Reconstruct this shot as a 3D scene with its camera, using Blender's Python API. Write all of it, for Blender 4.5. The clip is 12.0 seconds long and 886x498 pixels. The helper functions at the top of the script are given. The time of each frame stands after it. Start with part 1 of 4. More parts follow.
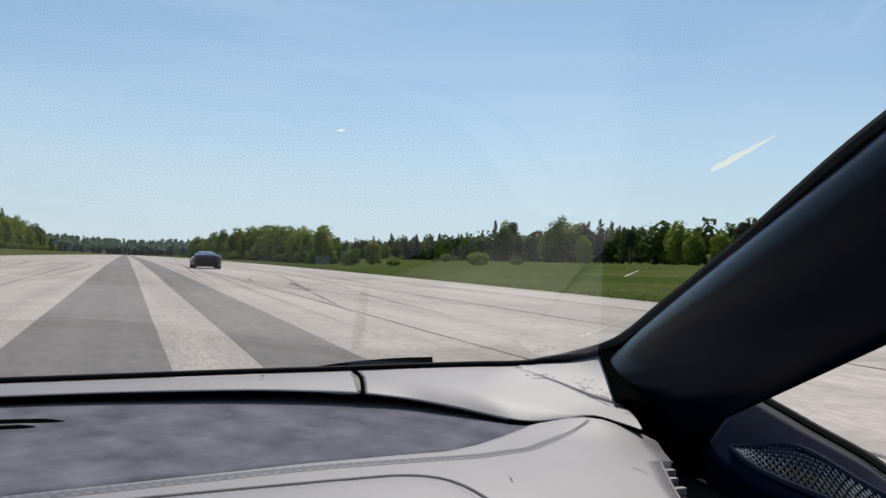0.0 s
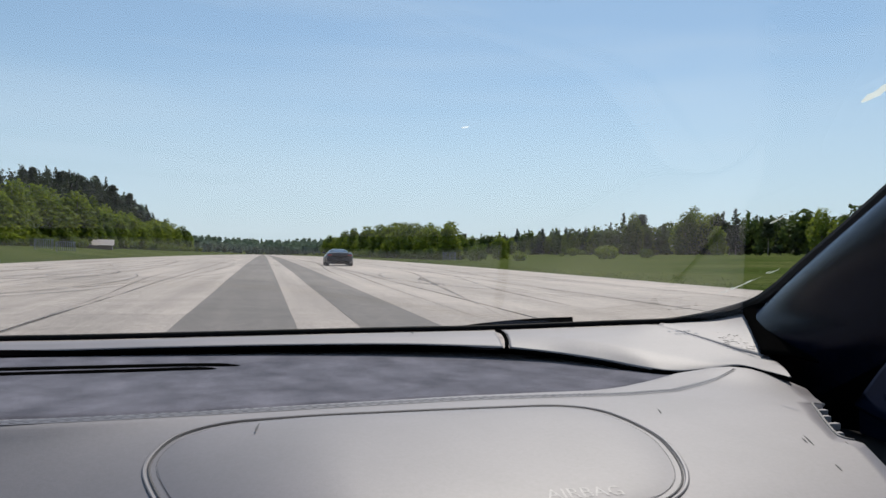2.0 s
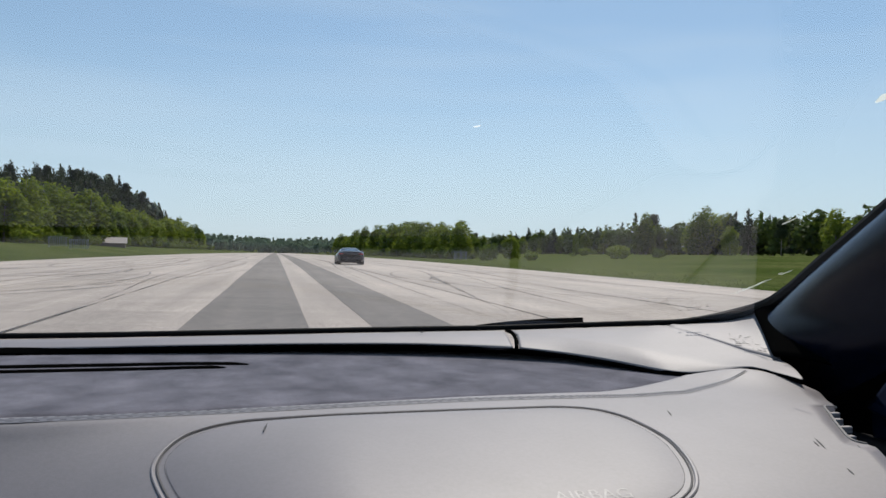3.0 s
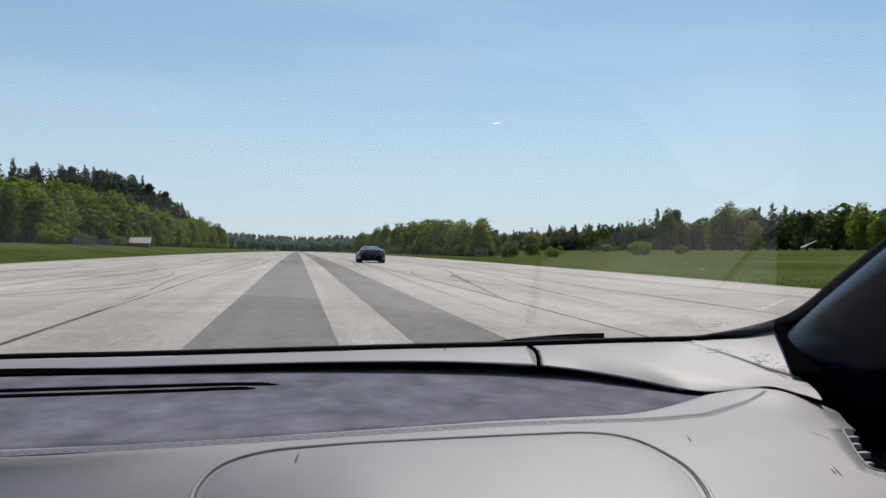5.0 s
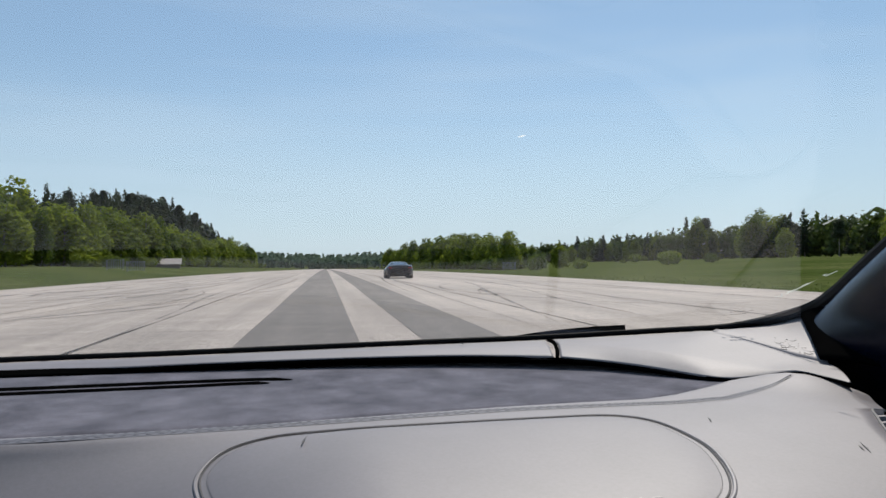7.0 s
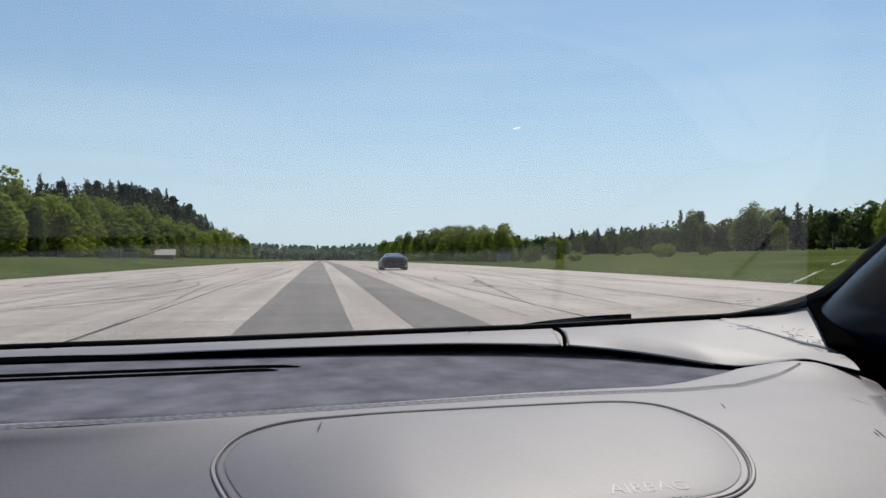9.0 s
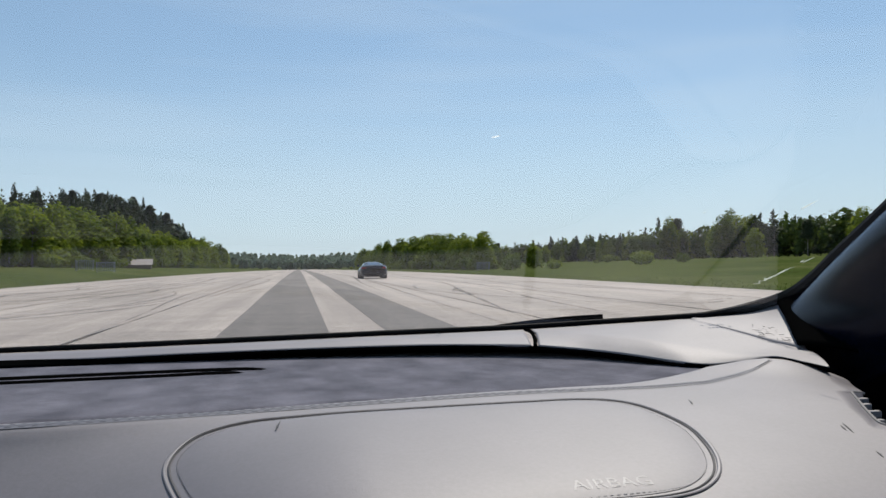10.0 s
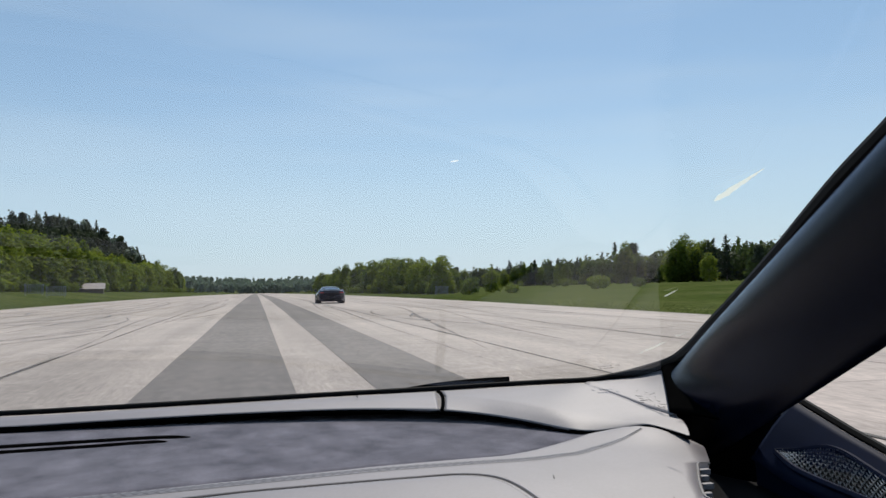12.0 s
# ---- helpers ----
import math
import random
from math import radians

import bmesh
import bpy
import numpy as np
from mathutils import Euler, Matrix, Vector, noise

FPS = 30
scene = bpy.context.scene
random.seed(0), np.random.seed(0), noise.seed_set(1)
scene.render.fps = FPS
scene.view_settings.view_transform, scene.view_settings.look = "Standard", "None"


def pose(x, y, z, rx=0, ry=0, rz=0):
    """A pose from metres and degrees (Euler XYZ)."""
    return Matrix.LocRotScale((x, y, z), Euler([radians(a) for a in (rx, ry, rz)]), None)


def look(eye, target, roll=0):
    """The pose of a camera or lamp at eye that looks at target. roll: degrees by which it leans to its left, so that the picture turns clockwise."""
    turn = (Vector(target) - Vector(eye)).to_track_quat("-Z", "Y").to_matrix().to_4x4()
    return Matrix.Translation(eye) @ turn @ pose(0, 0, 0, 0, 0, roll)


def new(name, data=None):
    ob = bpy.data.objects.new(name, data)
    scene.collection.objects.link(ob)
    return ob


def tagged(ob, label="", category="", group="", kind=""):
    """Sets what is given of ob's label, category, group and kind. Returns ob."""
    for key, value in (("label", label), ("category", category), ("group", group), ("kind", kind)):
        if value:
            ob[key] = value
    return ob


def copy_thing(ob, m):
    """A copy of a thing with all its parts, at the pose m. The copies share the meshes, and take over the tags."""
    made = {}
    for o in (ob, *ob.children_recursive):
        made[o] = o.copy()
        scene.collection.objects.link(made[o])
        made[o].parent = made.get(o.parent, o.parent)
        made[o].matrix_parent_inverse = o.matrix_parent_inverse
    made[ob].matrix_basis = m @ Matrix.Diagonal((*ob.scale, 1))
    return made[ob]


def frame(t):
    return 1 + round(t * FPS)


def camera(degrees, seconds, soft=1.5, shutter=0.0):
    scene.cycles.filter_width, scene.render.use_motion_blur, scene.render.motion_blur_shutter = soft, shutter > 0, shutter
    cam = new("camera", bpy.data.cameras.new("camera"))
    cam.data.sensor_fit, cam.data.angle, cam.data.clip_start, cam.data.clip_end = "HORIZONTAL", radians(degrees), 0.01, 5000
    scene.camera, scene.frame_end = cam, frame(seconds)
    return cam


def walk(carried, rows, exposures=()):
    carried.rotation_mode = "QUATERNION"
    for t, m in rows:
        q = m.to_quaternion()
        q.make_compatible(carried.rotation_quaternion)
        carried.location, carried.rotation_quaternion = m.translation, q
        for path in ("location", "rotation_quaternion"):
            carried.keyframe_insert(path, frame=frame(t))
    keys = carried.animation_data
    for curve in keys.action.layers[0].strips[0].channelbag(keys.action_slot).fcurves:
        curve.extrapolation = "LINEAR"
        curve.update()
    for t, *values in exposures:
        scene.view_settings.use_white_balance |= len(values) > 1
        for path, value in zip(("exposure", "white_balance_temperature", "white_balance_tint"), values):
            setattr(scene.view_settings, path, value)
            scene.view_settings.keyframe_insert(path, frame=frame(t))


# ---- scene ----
cam = camera(57.2, 12.0)
PATH = [
    (0, (0.138, 0.098, 1.16), (0.865, 1.961, 1.197), 1.7),
    (0.5, (0.113, 0.077, 1.105), (0.705, 1.987, 1.124), 1.9),
    (1, (0.122, 0.073, 1.105), (0.675, 1.995, 1.117), 1.3),
    (1.5, (0.122, 0.064, 1.11), (0.606, 2.004, 1.13), 0.9),
    (2, (0.108, 0.065, 1.112), (0.539, 2.017, 1.131), 0.8),
    (2.5, (0.108, 0.063, 1.116), (0.522, 2.02, 1.136), 1.1),
    (4.5, (0.121, 0.085, 1.096), (0.493, 2.050, 1.0955), 0.4),
    (5, (0.103, 0.046, 1.143), (0.457, 2.014, 1.152), 0.6),
    (5.5, (0.07, 0.062, 1.126), (0.374, 2.038, 1.13), 0.3),
    (6, (0.103, 0.054, 1.115), (0.41, 2.03, 1.131), 0.2),
    (6.5, (0.098, 0.053, 1.107), (0.394, 2.03, 1.127), 0.5),
    (7, (0.123, 0.058, 1.113), (0.41, 2.036, 1.158), -0.7),
    (9, (0.106, 0.062, 1.108), (0.406, 2.039, 1.133), -0.5),
    (9.5, (0.118, 0.057, 1.137), (0.446, 2.03, 1.175), -0.6),
    (10, (0.122, 0.074, 1.097), (0.472, 2.043, 1.142), -0.8),
    (10.5, (0.138, 0.043, 1.11), (0.515, 2.007, 1.17), -1.5),
    (11, (0.138, 0.039, 1.07), (0.541, 1.998, 1.124), -1.6),
    (11.5, (0.174, -0.015, 1.092), (0.603, 1.938, 1.16), -1.5),
    (12, (0.165, -0.042, 1.163), (0.614, 1.904, 1.265), -0.8),
]
walk(cam, [(t, look(eye, target, roll)) for t, eye, target, roll in PATH], [(0, 0.0, 6500, 11), (12, 0.0, 6500, 11)])

# ---- world, sun, exposure ----
SUN_AZ, SUN_EL = 29.0, 54.0      # degrees to the right of straight ahead, and above the horizon
world = bpy.data.worlds.new("sky")
scene.world = world
world.use_nodes = True
wn = world.node_tree.nodes
wn.clear()
sky = wn.new("ShaderNodeTexSky")
sky.sky_type = "NISHITA"
sky.sun_disc = False
sky.sun_elevation = radians(SUN_EL)
sky.sun_rotation = radians(SUN_AZ)
sky.air_density, sky.dust_density, sky.ozone_density = 1.0, 0.1, 1.3
wbg = wn.new("ShaderNodeBackground")
wbg.inputs["Strength"].default_value = 0.11
wout = wn.new("ShaderNodeOutputWorld")
haze = wn.new("ShaderNodeMix")          # thin high haze evens the blue out
haze.data_type = "RGBA"
haze.inputs["Factor"].default_value = 0.33
haze.inputs["B"].default_value = (3.35, 5.3, 7.2, 1)
wtc, wmp, wno, wrg = wn.new("ShaderNodeTexCoord"), wn.new("ShaderNodeMapping"), wn.new("ShaderNodeTexNoise"), wn.new("ShaderNodeMapRange")
wmp.inputs["Scale"].default_value = (1.2, 2.0, 11.0)      # faint streaks of cirrus
wno.inputs["Scale"].default_value, wno.inputs["Detail"].default_value = 1.6, 7.0
wrg.inputs["From Min"].default_value, wrg.inputs["From Max"].default_value = 0.42, 0.75
wrg.inputs["To Min"].default_value, wrg.inputs["To Max"].default_value = 0.0, 0.22
veil = wn.new("ShaderNodeMix")
veil.data_type = "RGBA"
veil.inputs["B"].default_value = (6.5, 7.5, 8.3, 1)
world.node_tree.links.new(wtc.outputs["Generated"], wmp.inputs[0])
world.node_tree.links.new(wmp.outputs[0], wno.inputs["Vector"])
world.node_tree.links.new(wno.outputs["Fac"], wrg.inputs["Value"])
world.node_tree.links.new(wrg.outputs[0], veil.inputs["Factor"])
world.node_tree.links.new(haze.outputs["Result"], veil.inputs["A"])
world.node_tree.links.new(sky.outputs[0], haze.inputs["A"])
low, sep, lrg = wn.new("ShaderNodeMix"), wn.new("ShaderNodeSeparateXYZ"), wn.new("ShaderNodeMapRange")      # paler towards the horizon
low.data_type = "RGBA"
low.inputs["B"].default_value = (5.6, 7.0, 8.3, 1)
lrg.interpolation_type = "SMOOTHSTEP"
lrg.inputs["From Min"].default_value, lrg.inputs["From Max"].default_value = 0.0, 0.26
lrg.inputs["To Min"].default_value, lrg.inputs["To Max"].default_value = 0.72, 0.0
world.node_tree.links.new(wtc.outputs["Generated"], sep.inputs[0])
world.node_tree.links.new(sep.outputs["Z"], lrg.inputs["Value"])
world.node_tree.links.new(lrg.outputs[0], low.inputs["Factor"])
world.node_tree.links.new(veil.outputs["Result"], low.inputs["A"])
world.node_tree.links.new(low.outputs["Result"], wbg.inputs[0])
world.node_tree.links.new(wbg.outputs[0], wout.inputs[0])
sun_data = bpy.data.lights.new("sun", "SUN")
sun_data.energy, sun_data.angle, sun_data.color = 3.4, radians(0.53), (1.0, 0.94, 0.84)
sun = new("sun", sun_data)
az, el = radians(SUN_AZ), radians(SUN_EL)
sun.matrix_world = look((0, 0, 60), (-math.sin(az) * math.cos(el), -math.cos(az) * math.cos(el), 60 - math.sin(el)))


# ---- materials ----
def material(name, base, rough=0.6, metal=0.0, second=None, scale=5.0, detail=6.0, contrast=(0.35, 0.65), fine=0.0, fine_scale=200.0,
             bump=0.0, bump_scale=120.0, coat=0.0, spec=0.5, vary=0.0, stretch=(1, 1, 1), sheen=0.0, ior=1.5, streak=0.0):
    """A principled surface: two tones by a large noise, a fine grain over them, relief, and some change from piece to piece."""
    m = bpy.data.materials.new(name)
    m.use_nodes = True
    n, l = m.node_tree.nodes, m.node_tree.links
    p = n["Principled BSDF"]
    p.inputs["Roughness"].default_value, p.inputs["Metallic"].default_value = rough, metal
    p.inputs["Coat Weight"].default_value, p.inputs["Specular IOR Level"].default_value = coat, spec
    p.inputs["Sheen Weight"].default_value, p.inputs["IOR"].default_value = sheen, ior
    geo = n.new("ShaderNodeNewGeometry")
    mp = n.new("ShaderNodeMapping")
    mp.inputs["Scale"].default_value = stretch
    l.new(geo.outputs["Position"], mp.inputs[0])
    big = n.new("ShaderNodeTexNoise")
    big.inputs["Scale"].default_value, big.inputs["Detail"].default_value = scale, detail
    l.new(mp.outputs[0], big.inputs["Vector"])
    ramp = n.new("ShaderNodeMapRange")
    ramp.inputs["From Min"].default_value, ramp.inputs["From Max"].default_value = contrast
    l.new(big.outputs["Fac"], ramp.inputs["Value"])
    mix = n.new("ShaderNodeMix")
    mix.data_type = "RGBA"
    mix.inputs["A"].default_value = (*base, 1)
    mix.inputs["B"].default_value = (*(second or [c * 0.85 for c in base]), 1)
    l.new(ramp.outputs[0], mix.inputs["Factor"])
    col = mix.outputs["Result"]
    if fine:
        fn = n.new("ShaderNodeTexNoise")
        fn.inputs["Scale"].default_value, fn.inputs["Detail"].default_value = fine_scale, 3.0
        l.new(mp.outputs[0], fn.inputs["Vector"])
        fr = n.new("ShaderNodeMapRange")
        fr.inputs["From Min"].default_value, fr.inputs["From Max"].default_value = 0.3, 0.7
        fr.inputs["To Min"].default_value, fr.inputs["To Max"].default_value = 1 - fine, 1 + fine
        l.new(fn.outputs["Fac"], fr.inputs["Value"])
        mul = n.new("ShaderNodeVectorMath")
        mul.operation = "SCALE"
        l.new(col, mul.inputs[0])
        l.new(fr.outputs[0], mul.inputs["Scale"])
        col = mul.outputs[0]
    if streak:
        for size, k in (((1.6, 0.035, 1), 1.0), ((0.35, 1.1, 1), 0.6), ((7.0, 5.0, 1), 0.55)):          # wear along the traffic, stains across it, mottling
            sm, sn, sr, sv = n.new("ShaderNodeMapping"), n.new("ShaderNodeTexNoise"), n.new("ShaderNodeMapRange"), n.new("ShaderNodeVectorMath")
            sm.inputs["Scale"].default_value = size
            sn.inputs["Scale"].default_value, sn.inputs["Detail"].default_value = 1.0, 6.0
            sr.inputs["From Min"].default_value, sr.inputs["From Max"].default_value = 0.32, 0.68
            sr.inputs["To Min"].default_value, sr.inputs["To Max"].default_value = 1 - streak * k, 1 + streak * k
            sv.operation = "SCALE"
            l.new(geo.outputs["Position"], sm.inputs[0])
            l.new(sm.outputs[0], sn.inputs["Vector"])
            l.new(sn.outputs["Fac"], sr.inputs["Value"])
            l.new(col, sv.inputs[0])
            l.new(sr.outputs[0], sv.inputs["Scale"])
            col = sv.outputs[0]
    if vary:
        oi = n.new("ShaderNodeObjectInfo")
        vr = n.new("ShaderNodeMapRange")
        vr.inputs["To Min"].default_value, vr.inputs["To Max"].default_value = 1 - vary, 1 + vary
        l.new(oi.outputs["Random"], vr.inputs["Value"])
        mv = n.new("ShaderNodeVectorMath")
        mv.operation = "SCALE"
        l.new(col, mv.inputs[0])
        l.new(vr.outputs[0], mv.inputs["Scale"])
        col = mv.outputs[0]
    l.new(col, p.inputs["Base Color"])
    if bump:
        bn = n.new("ShaderNodeTexNoise")
        bn.inputs["Scale"].default_value, bn.inputs["Detail"].default_value = bump_scale, 4.0
        l.new(mp.outputs[0], bn.inputs["Vector"])
        b = n.new("ShaderNodeBump")
        b.inputs["Strength"].default_value, b.inputs["Distance"].default_value = bump, 0.01
        l.new(bn.outputs["Fac"], b.inputs["Height"])
        l.new(b.outputs[0], p.inputs["Normal"])
    return m


def leaf_material(name, dark, light, through_light=0.35):
    """Leaves: a tone between dark and light for each tree and each clump, some light shining through."""
    m = bpy.data.materials.new(name)
    m.use_nodes = True
    n, l = m.node_tree.nodes, m.node_tree.links
    p = n["Principled BSDF"]
    p.inputs["Roughness"].default_value, p.inputs["Specular IOR Level"].default_value = 0.6, 0.25
    oi, geo = n.new("ShaderNodeObjectInfo"), n.new("ShaderNodeNewGeometry")
    add = n.new("ShaderNodeMath")
    add.operation = "ADD"
    noi = n.new("ShaderNodeTexNoise")
    noi.inputs["Scale"].default_value, noi.inputs["Detail"].default_value = 0.35, 3.0
    l.new(geo.outputs["Position"], noi.inputs["Vector"])
    nr = n.new("ShaderNodeMapRange")
    nr.inputs["From Min"].default_value, nr.inputs["From Max"].default_value = 0.3, 0.7
    nr.inputs["To Min"].default_value, nr.inputs["To Max"].default_value = -0.25, 0.25
    l.new(noi.outputs["Fac"], nr.inputs["Value"])
    isl = n.new("ShaderNodeMath")
    isl.operation = "MULTIPLY_ADD"
    l.new(geo.outputs["Random Per Island"], isl.inputs[0])
    isl.inputs[1].default_value = 0.35
    l.new(nr.outputs[0], isl.inputs[2])
    l.new(oi.outputs["Random"], add.inputs[0])
    l.new(isl.outputs[0], add.inputs[1])
    mix = n.new("ShaderNodeMix")
    mix.data_type, mix.clamp_factor = "RGBA", True
    mix.inputs["A"].default_value, mix.inputs["B"].default_value = (*dark, 1), (*light, 1)
    l.new(add.outputs[0], mix.inputs["Factor"])
    l.new(mix.outputs["Result"], p.inputs["Base Color"])
    tr = n.new("ShaderNodeBsdfTranslucent")
    l.new(mix.outputs["Result"], tr.inputs["Color"])
    ms = n.new("ShaderNodeMixShader")
    ms.inputs[0].default_value = through_light
    l.new(p.outputs[0], ms.inputs[1])
    l.new(tr.outputs[0], ms.inputs[2])
    l.new(ms.outputs[0], n["Material Output"].inputs["Surface"])
    return m


def glass_material(name, tint=(0.96, 0.98, 0.97), ior=1.45, gloss=1.0):
    m = bpy.data.materials.new(name)
    m.use_nodes = True
    n, l = m.node_tree.nodes, m.node_tree.links
    n.remove(n["Principled BSDF"])
    tr, gl, fr, ms = n.new("ShaderNodeBsdfTransparent"), n.new("ShaderNodeBsdfGlossy"), n.new("ShaderNodeFresnel"), n.new("ShaderNodeMixShader")
    tr.inputs["Color"].default_value = (*tint, 1)
    gl.inputs["Roughness"].default_value = 0.02
    gl.inputs["Color"].default_value = (gloss, gloss, gloss, 1)
    fr.inputs["IOR"].default_value = ior
    l.new(fr.outputs[0], ms.inputs[0])
    l.new(tr.outputs[0], ms.inputs[1])
    l.new(gl.outputs[0], ms.inputs[2])
    l.new(ms.outputs[0], n["Material Output"].inputs["Surface"])
    return m


def see_through(m, amount, uneven=0.0):
    """Lets part of what lies behind show through a thin film, by patches where it is uneven."""
    n, l = m.node_tree.nodes, m.node_tree.links
    tr, ms = n.new("ShaderNodeBsdfTransparent"), n.new("ShaderNodeMixShader")
    ms.inputs[0].default_value = amount
    if uneven:
        pos, noi, rng = n.new("ShaderNodeNewGeometry"), n.new("ShaderNodeTexNoise"), n.new("ShaderNodeMapRange")
        noi.inputs["Scale"].default_value, noi.inputs["Detail"].default_value = 0.5, 9.0
        rng.inputs["From Min"].default_value, rng.inputs["From Max"].default_value = 0.35, 0.65
        rng.inputs["To Min"].default_value, rng.inputs["To Max"].default_value = amount - uneven, min(1.0, amount + uneven)
        l.new(pos.outputs["Position"], noi.inputs["Vector"])
        l.new(noi.outputs["Fac"], rng.inputs["Value"])
        l.new(rng.outputs[0], ms.inputs[0])
    l.new(n["Material Output"].inputs["Surface"].links[0].from_socket, ms.inputs[1])
    l.new(tr.outputs[0], ms.inputs[2])
    l.new(ms.outputs[0], n["Material Output"].inputs["Surface"])
    return m


CONCRETE = material("weathered_concrete", (0.505, 0.418, 0.360), 0.9, second=(0.405, 0.335, 0.288), scale=0.35, contrast=(0.38, 0.66), fine=0.2, fine_scale=30.0,
                    bump=0.25, bump_scale=40, vary=0.05, stretch=(1, 0.14, 1), streak=0.13)
BITUMEN = material("joint_bitumen", (0.06, 0.055, 0.05), 0.85, scale=3.0, fine=0.3, fine_scale=30)
JOINT_SEAL = see_through(material("worn_joint_seal", (0.09, 0.08, 0.072), 0.85, second=(0.14, 0.125, 0.112), scale=1.2, fine=0.3, fine_scale=14), 0.52, 0.3)
SEALED = material("dark_sealed_band", (0.186, 0.155, 0.134), 0.85, second=(0.232, 0.194, 0.170), scale=0.5, contrast=(0.35, 0.7), fine=0.14, fine_scale=9.0, bump=0.2, bump_scale=60,
                  stretch=(1, 0.3, 1), streak=0.12)
RUBBER_MARK = see_through(material("tyre_rubber_mark", (0.15, 0.135, 0.125), 0.85, scale=1.5, fine=0.35, fine_scale=12), 0.83, 0.13)
GRASS = material("meadow_grass", (0.060, 0.082, 0.020), 0.95, second=(0.102, 0.114, 0.037), scale=0.07, detail=9, contrast=(0.35, 0.65), fine=0.4, fine_scale=1.7, bump=0.6, bump_scale=6, spec=0.0)
GRASS_BLADE = leaf_material("grass_blades", (0.06, 0.10, 0.015), (0.13, 0.155, 0.035), 0.45)
LEAF_BIRCH = leaf_material("birch_leaves", (0.066, 0.108, 0.012), (0.23, 0.275, 0.031), 0.6)
LEAF_BUSH = leaf_material("bush_leaves", (0.10, 0.15, 0.02), (0.22, 0.27, 0.035), 0.6)
NEEDLE = leaf_material("conifer_needles", (0.030, 0.042, 0.022), (0.062, 0.080, 0.036), 0.35)
LEAF_FAR = leaf_material("far_wood_leaves", (0.035, 0.06, 0.02), (0.11, 0.145, 0.03), 0.45)
# distance haze painted into the leaf colour: paler and bluer than LEAF_FAR
LEAF_HAZE = leaf_material("ridge_leaves_painted_haze", (0.095, 0.135, 0.095), (0.18, 0.23, 0.155), 0.45)
BARK = material("bark", (0.16, 0.13, 0.10), 0.95, second=(0.3, 0.28, 0.25), scale=4, fine=0.3, fine_scale=20, bump=0.5, bump_scale=25)
LEATHER = material("light_grey_leather", (0.178, 0.159, 0.172), 0.60, second=(0.158, 0.142, 0.153), scale=14, fine=0.05, fine_scale=300, bump=0.04, bump_scale=700, spec=0.78, ior=1.7)
LEATHER_EDGE = material("worn_leather_piping", (0.165, 0.153, 0.153), 0.56, second=(0.14, 0.13, 0.128), scale=30, fine=0.08, fine_scale=400, bump=0.15, bump_scale=800)
SEAM = material("shaded_seam", (0.075, 0.07, 0.072), 0.7, second=(0.055, 0.051, 0.052), scale=40, fine=0.1)
THREAD = material("stitch_thread", (0.078, 0.077, 0.095), 0.7, second=(0.066, 0.065, 0.080), scale=200, ior=1.6, spec=0.5)
BAND = material("blue_grey_seam_band", (0.098, 0.097, 0.120), 0.65, second=(0.086, 0.085, 0.106), scale=30, fine=0.06, fine_scale=300, spec=0.8, ior=1.6)
# gloss-free black: paints shade in gaps, also colours the wiper and slots
VOID = material("matt_black_and_painted_shade", (0.003, 0.003, 0.003), 0.9, second=(0.004, 0.004, 0.004), scale=20, spec=0.0)
SUEDE = material("blue_grey_suede", (0.068, 0.063, 0.080), 0.95, second=(0.172, 0.162, 0.192), scale=24, detail=5, contrast=(0.34, 0.72), fine=0.10, fine_scale=260, bump=0.2, bump_scale=700,
                 stretch=(1.0, 0.75, 1), sheen=0.15, spec=0.2)
BLACK = material("black_rubber", (0.005, 0.005, 0.0055), 0.75, second=(0.008, 0.008, 0.008), scale=30, fine=0.1, spec=0.15)
BLACK_PLASTIC = material("black_plastic", (0.005, 0.005, 0.006), 0.6, second=(0.009, 0.009, 0.010), scale=20, fine=0.1, spec=0.05)
PILLAR_CLOTH = material("dark_navy_pillar_cloth", (0.0022, 0.0036, 0.0115), 0.26, second=(0.0034, 0.0052, 0.013), scale=25, fine=0.12, fine_scale=500, bump=0.05, bump_scale=900, spec=0.135, sheen=0.07)
PILLAR_CLOTH.node_tree.nodes["Principled BSDF"].inputs["Sheen Tint"].default_value = (0.30, 0.45, 1.0, 1)
PILLAR_CLOTH.node_tree.nodes["Principled BSDF"].inputs["Sheen Roughness"].default_value = 0.3
NAVY = material("navy_leather", (0.0036, 0.0080, 0.026), 0.55, second=(0.0050, 0.0105, 0.033), scale=18, fine=0.08, fine_scale=400, bump=0.04, bump_scale=800, spec=0.06)
MESH_METAL = material("woven_metal_mesh", (0.85, 0.86, 0.88), 0.35, metal=0.3, second=(0.6, 0.61, 0.63), scale=60)
GLASS = glass_material("windscreen_glass", ior=1.52, gloss=0.9)
CAR_GLASS = material("dark_car_glass", (0.03, 0.035, 0.045), 0.06, second=(0.035, 0.04, 0.05), scale=2, spec=0.8)
# pale metallic tone stands in for the sky mirrored in dark glass
REAR_GLASS = material("rear_glass_painted_sky", (0.30, 0.36, 0.42), 0.12, metal=0.7, second=(0.26, 0.31, 0.37), scale=3, spec=0.9)
CAR_PAINT = material("dark_blue_car_paint", (0.010, 0.013, 0.03), 0.3, metal=0.3, second=(0.013, 0.016, 0.036), scale=3, coat=0.7)
CAR_RED = material("red_tail_lamp", (0.45, 0.02, 0.015), 0.25, second=(0.35, 0.015, 0.012), scale=20, coat=0.5)
TYRE = material("tyre_rubber", (0.018, 0.018, 0.019), 0.85, second=(0.03, 0.03, 0.03), scale=20, fine=0.2, fine_scale=80)
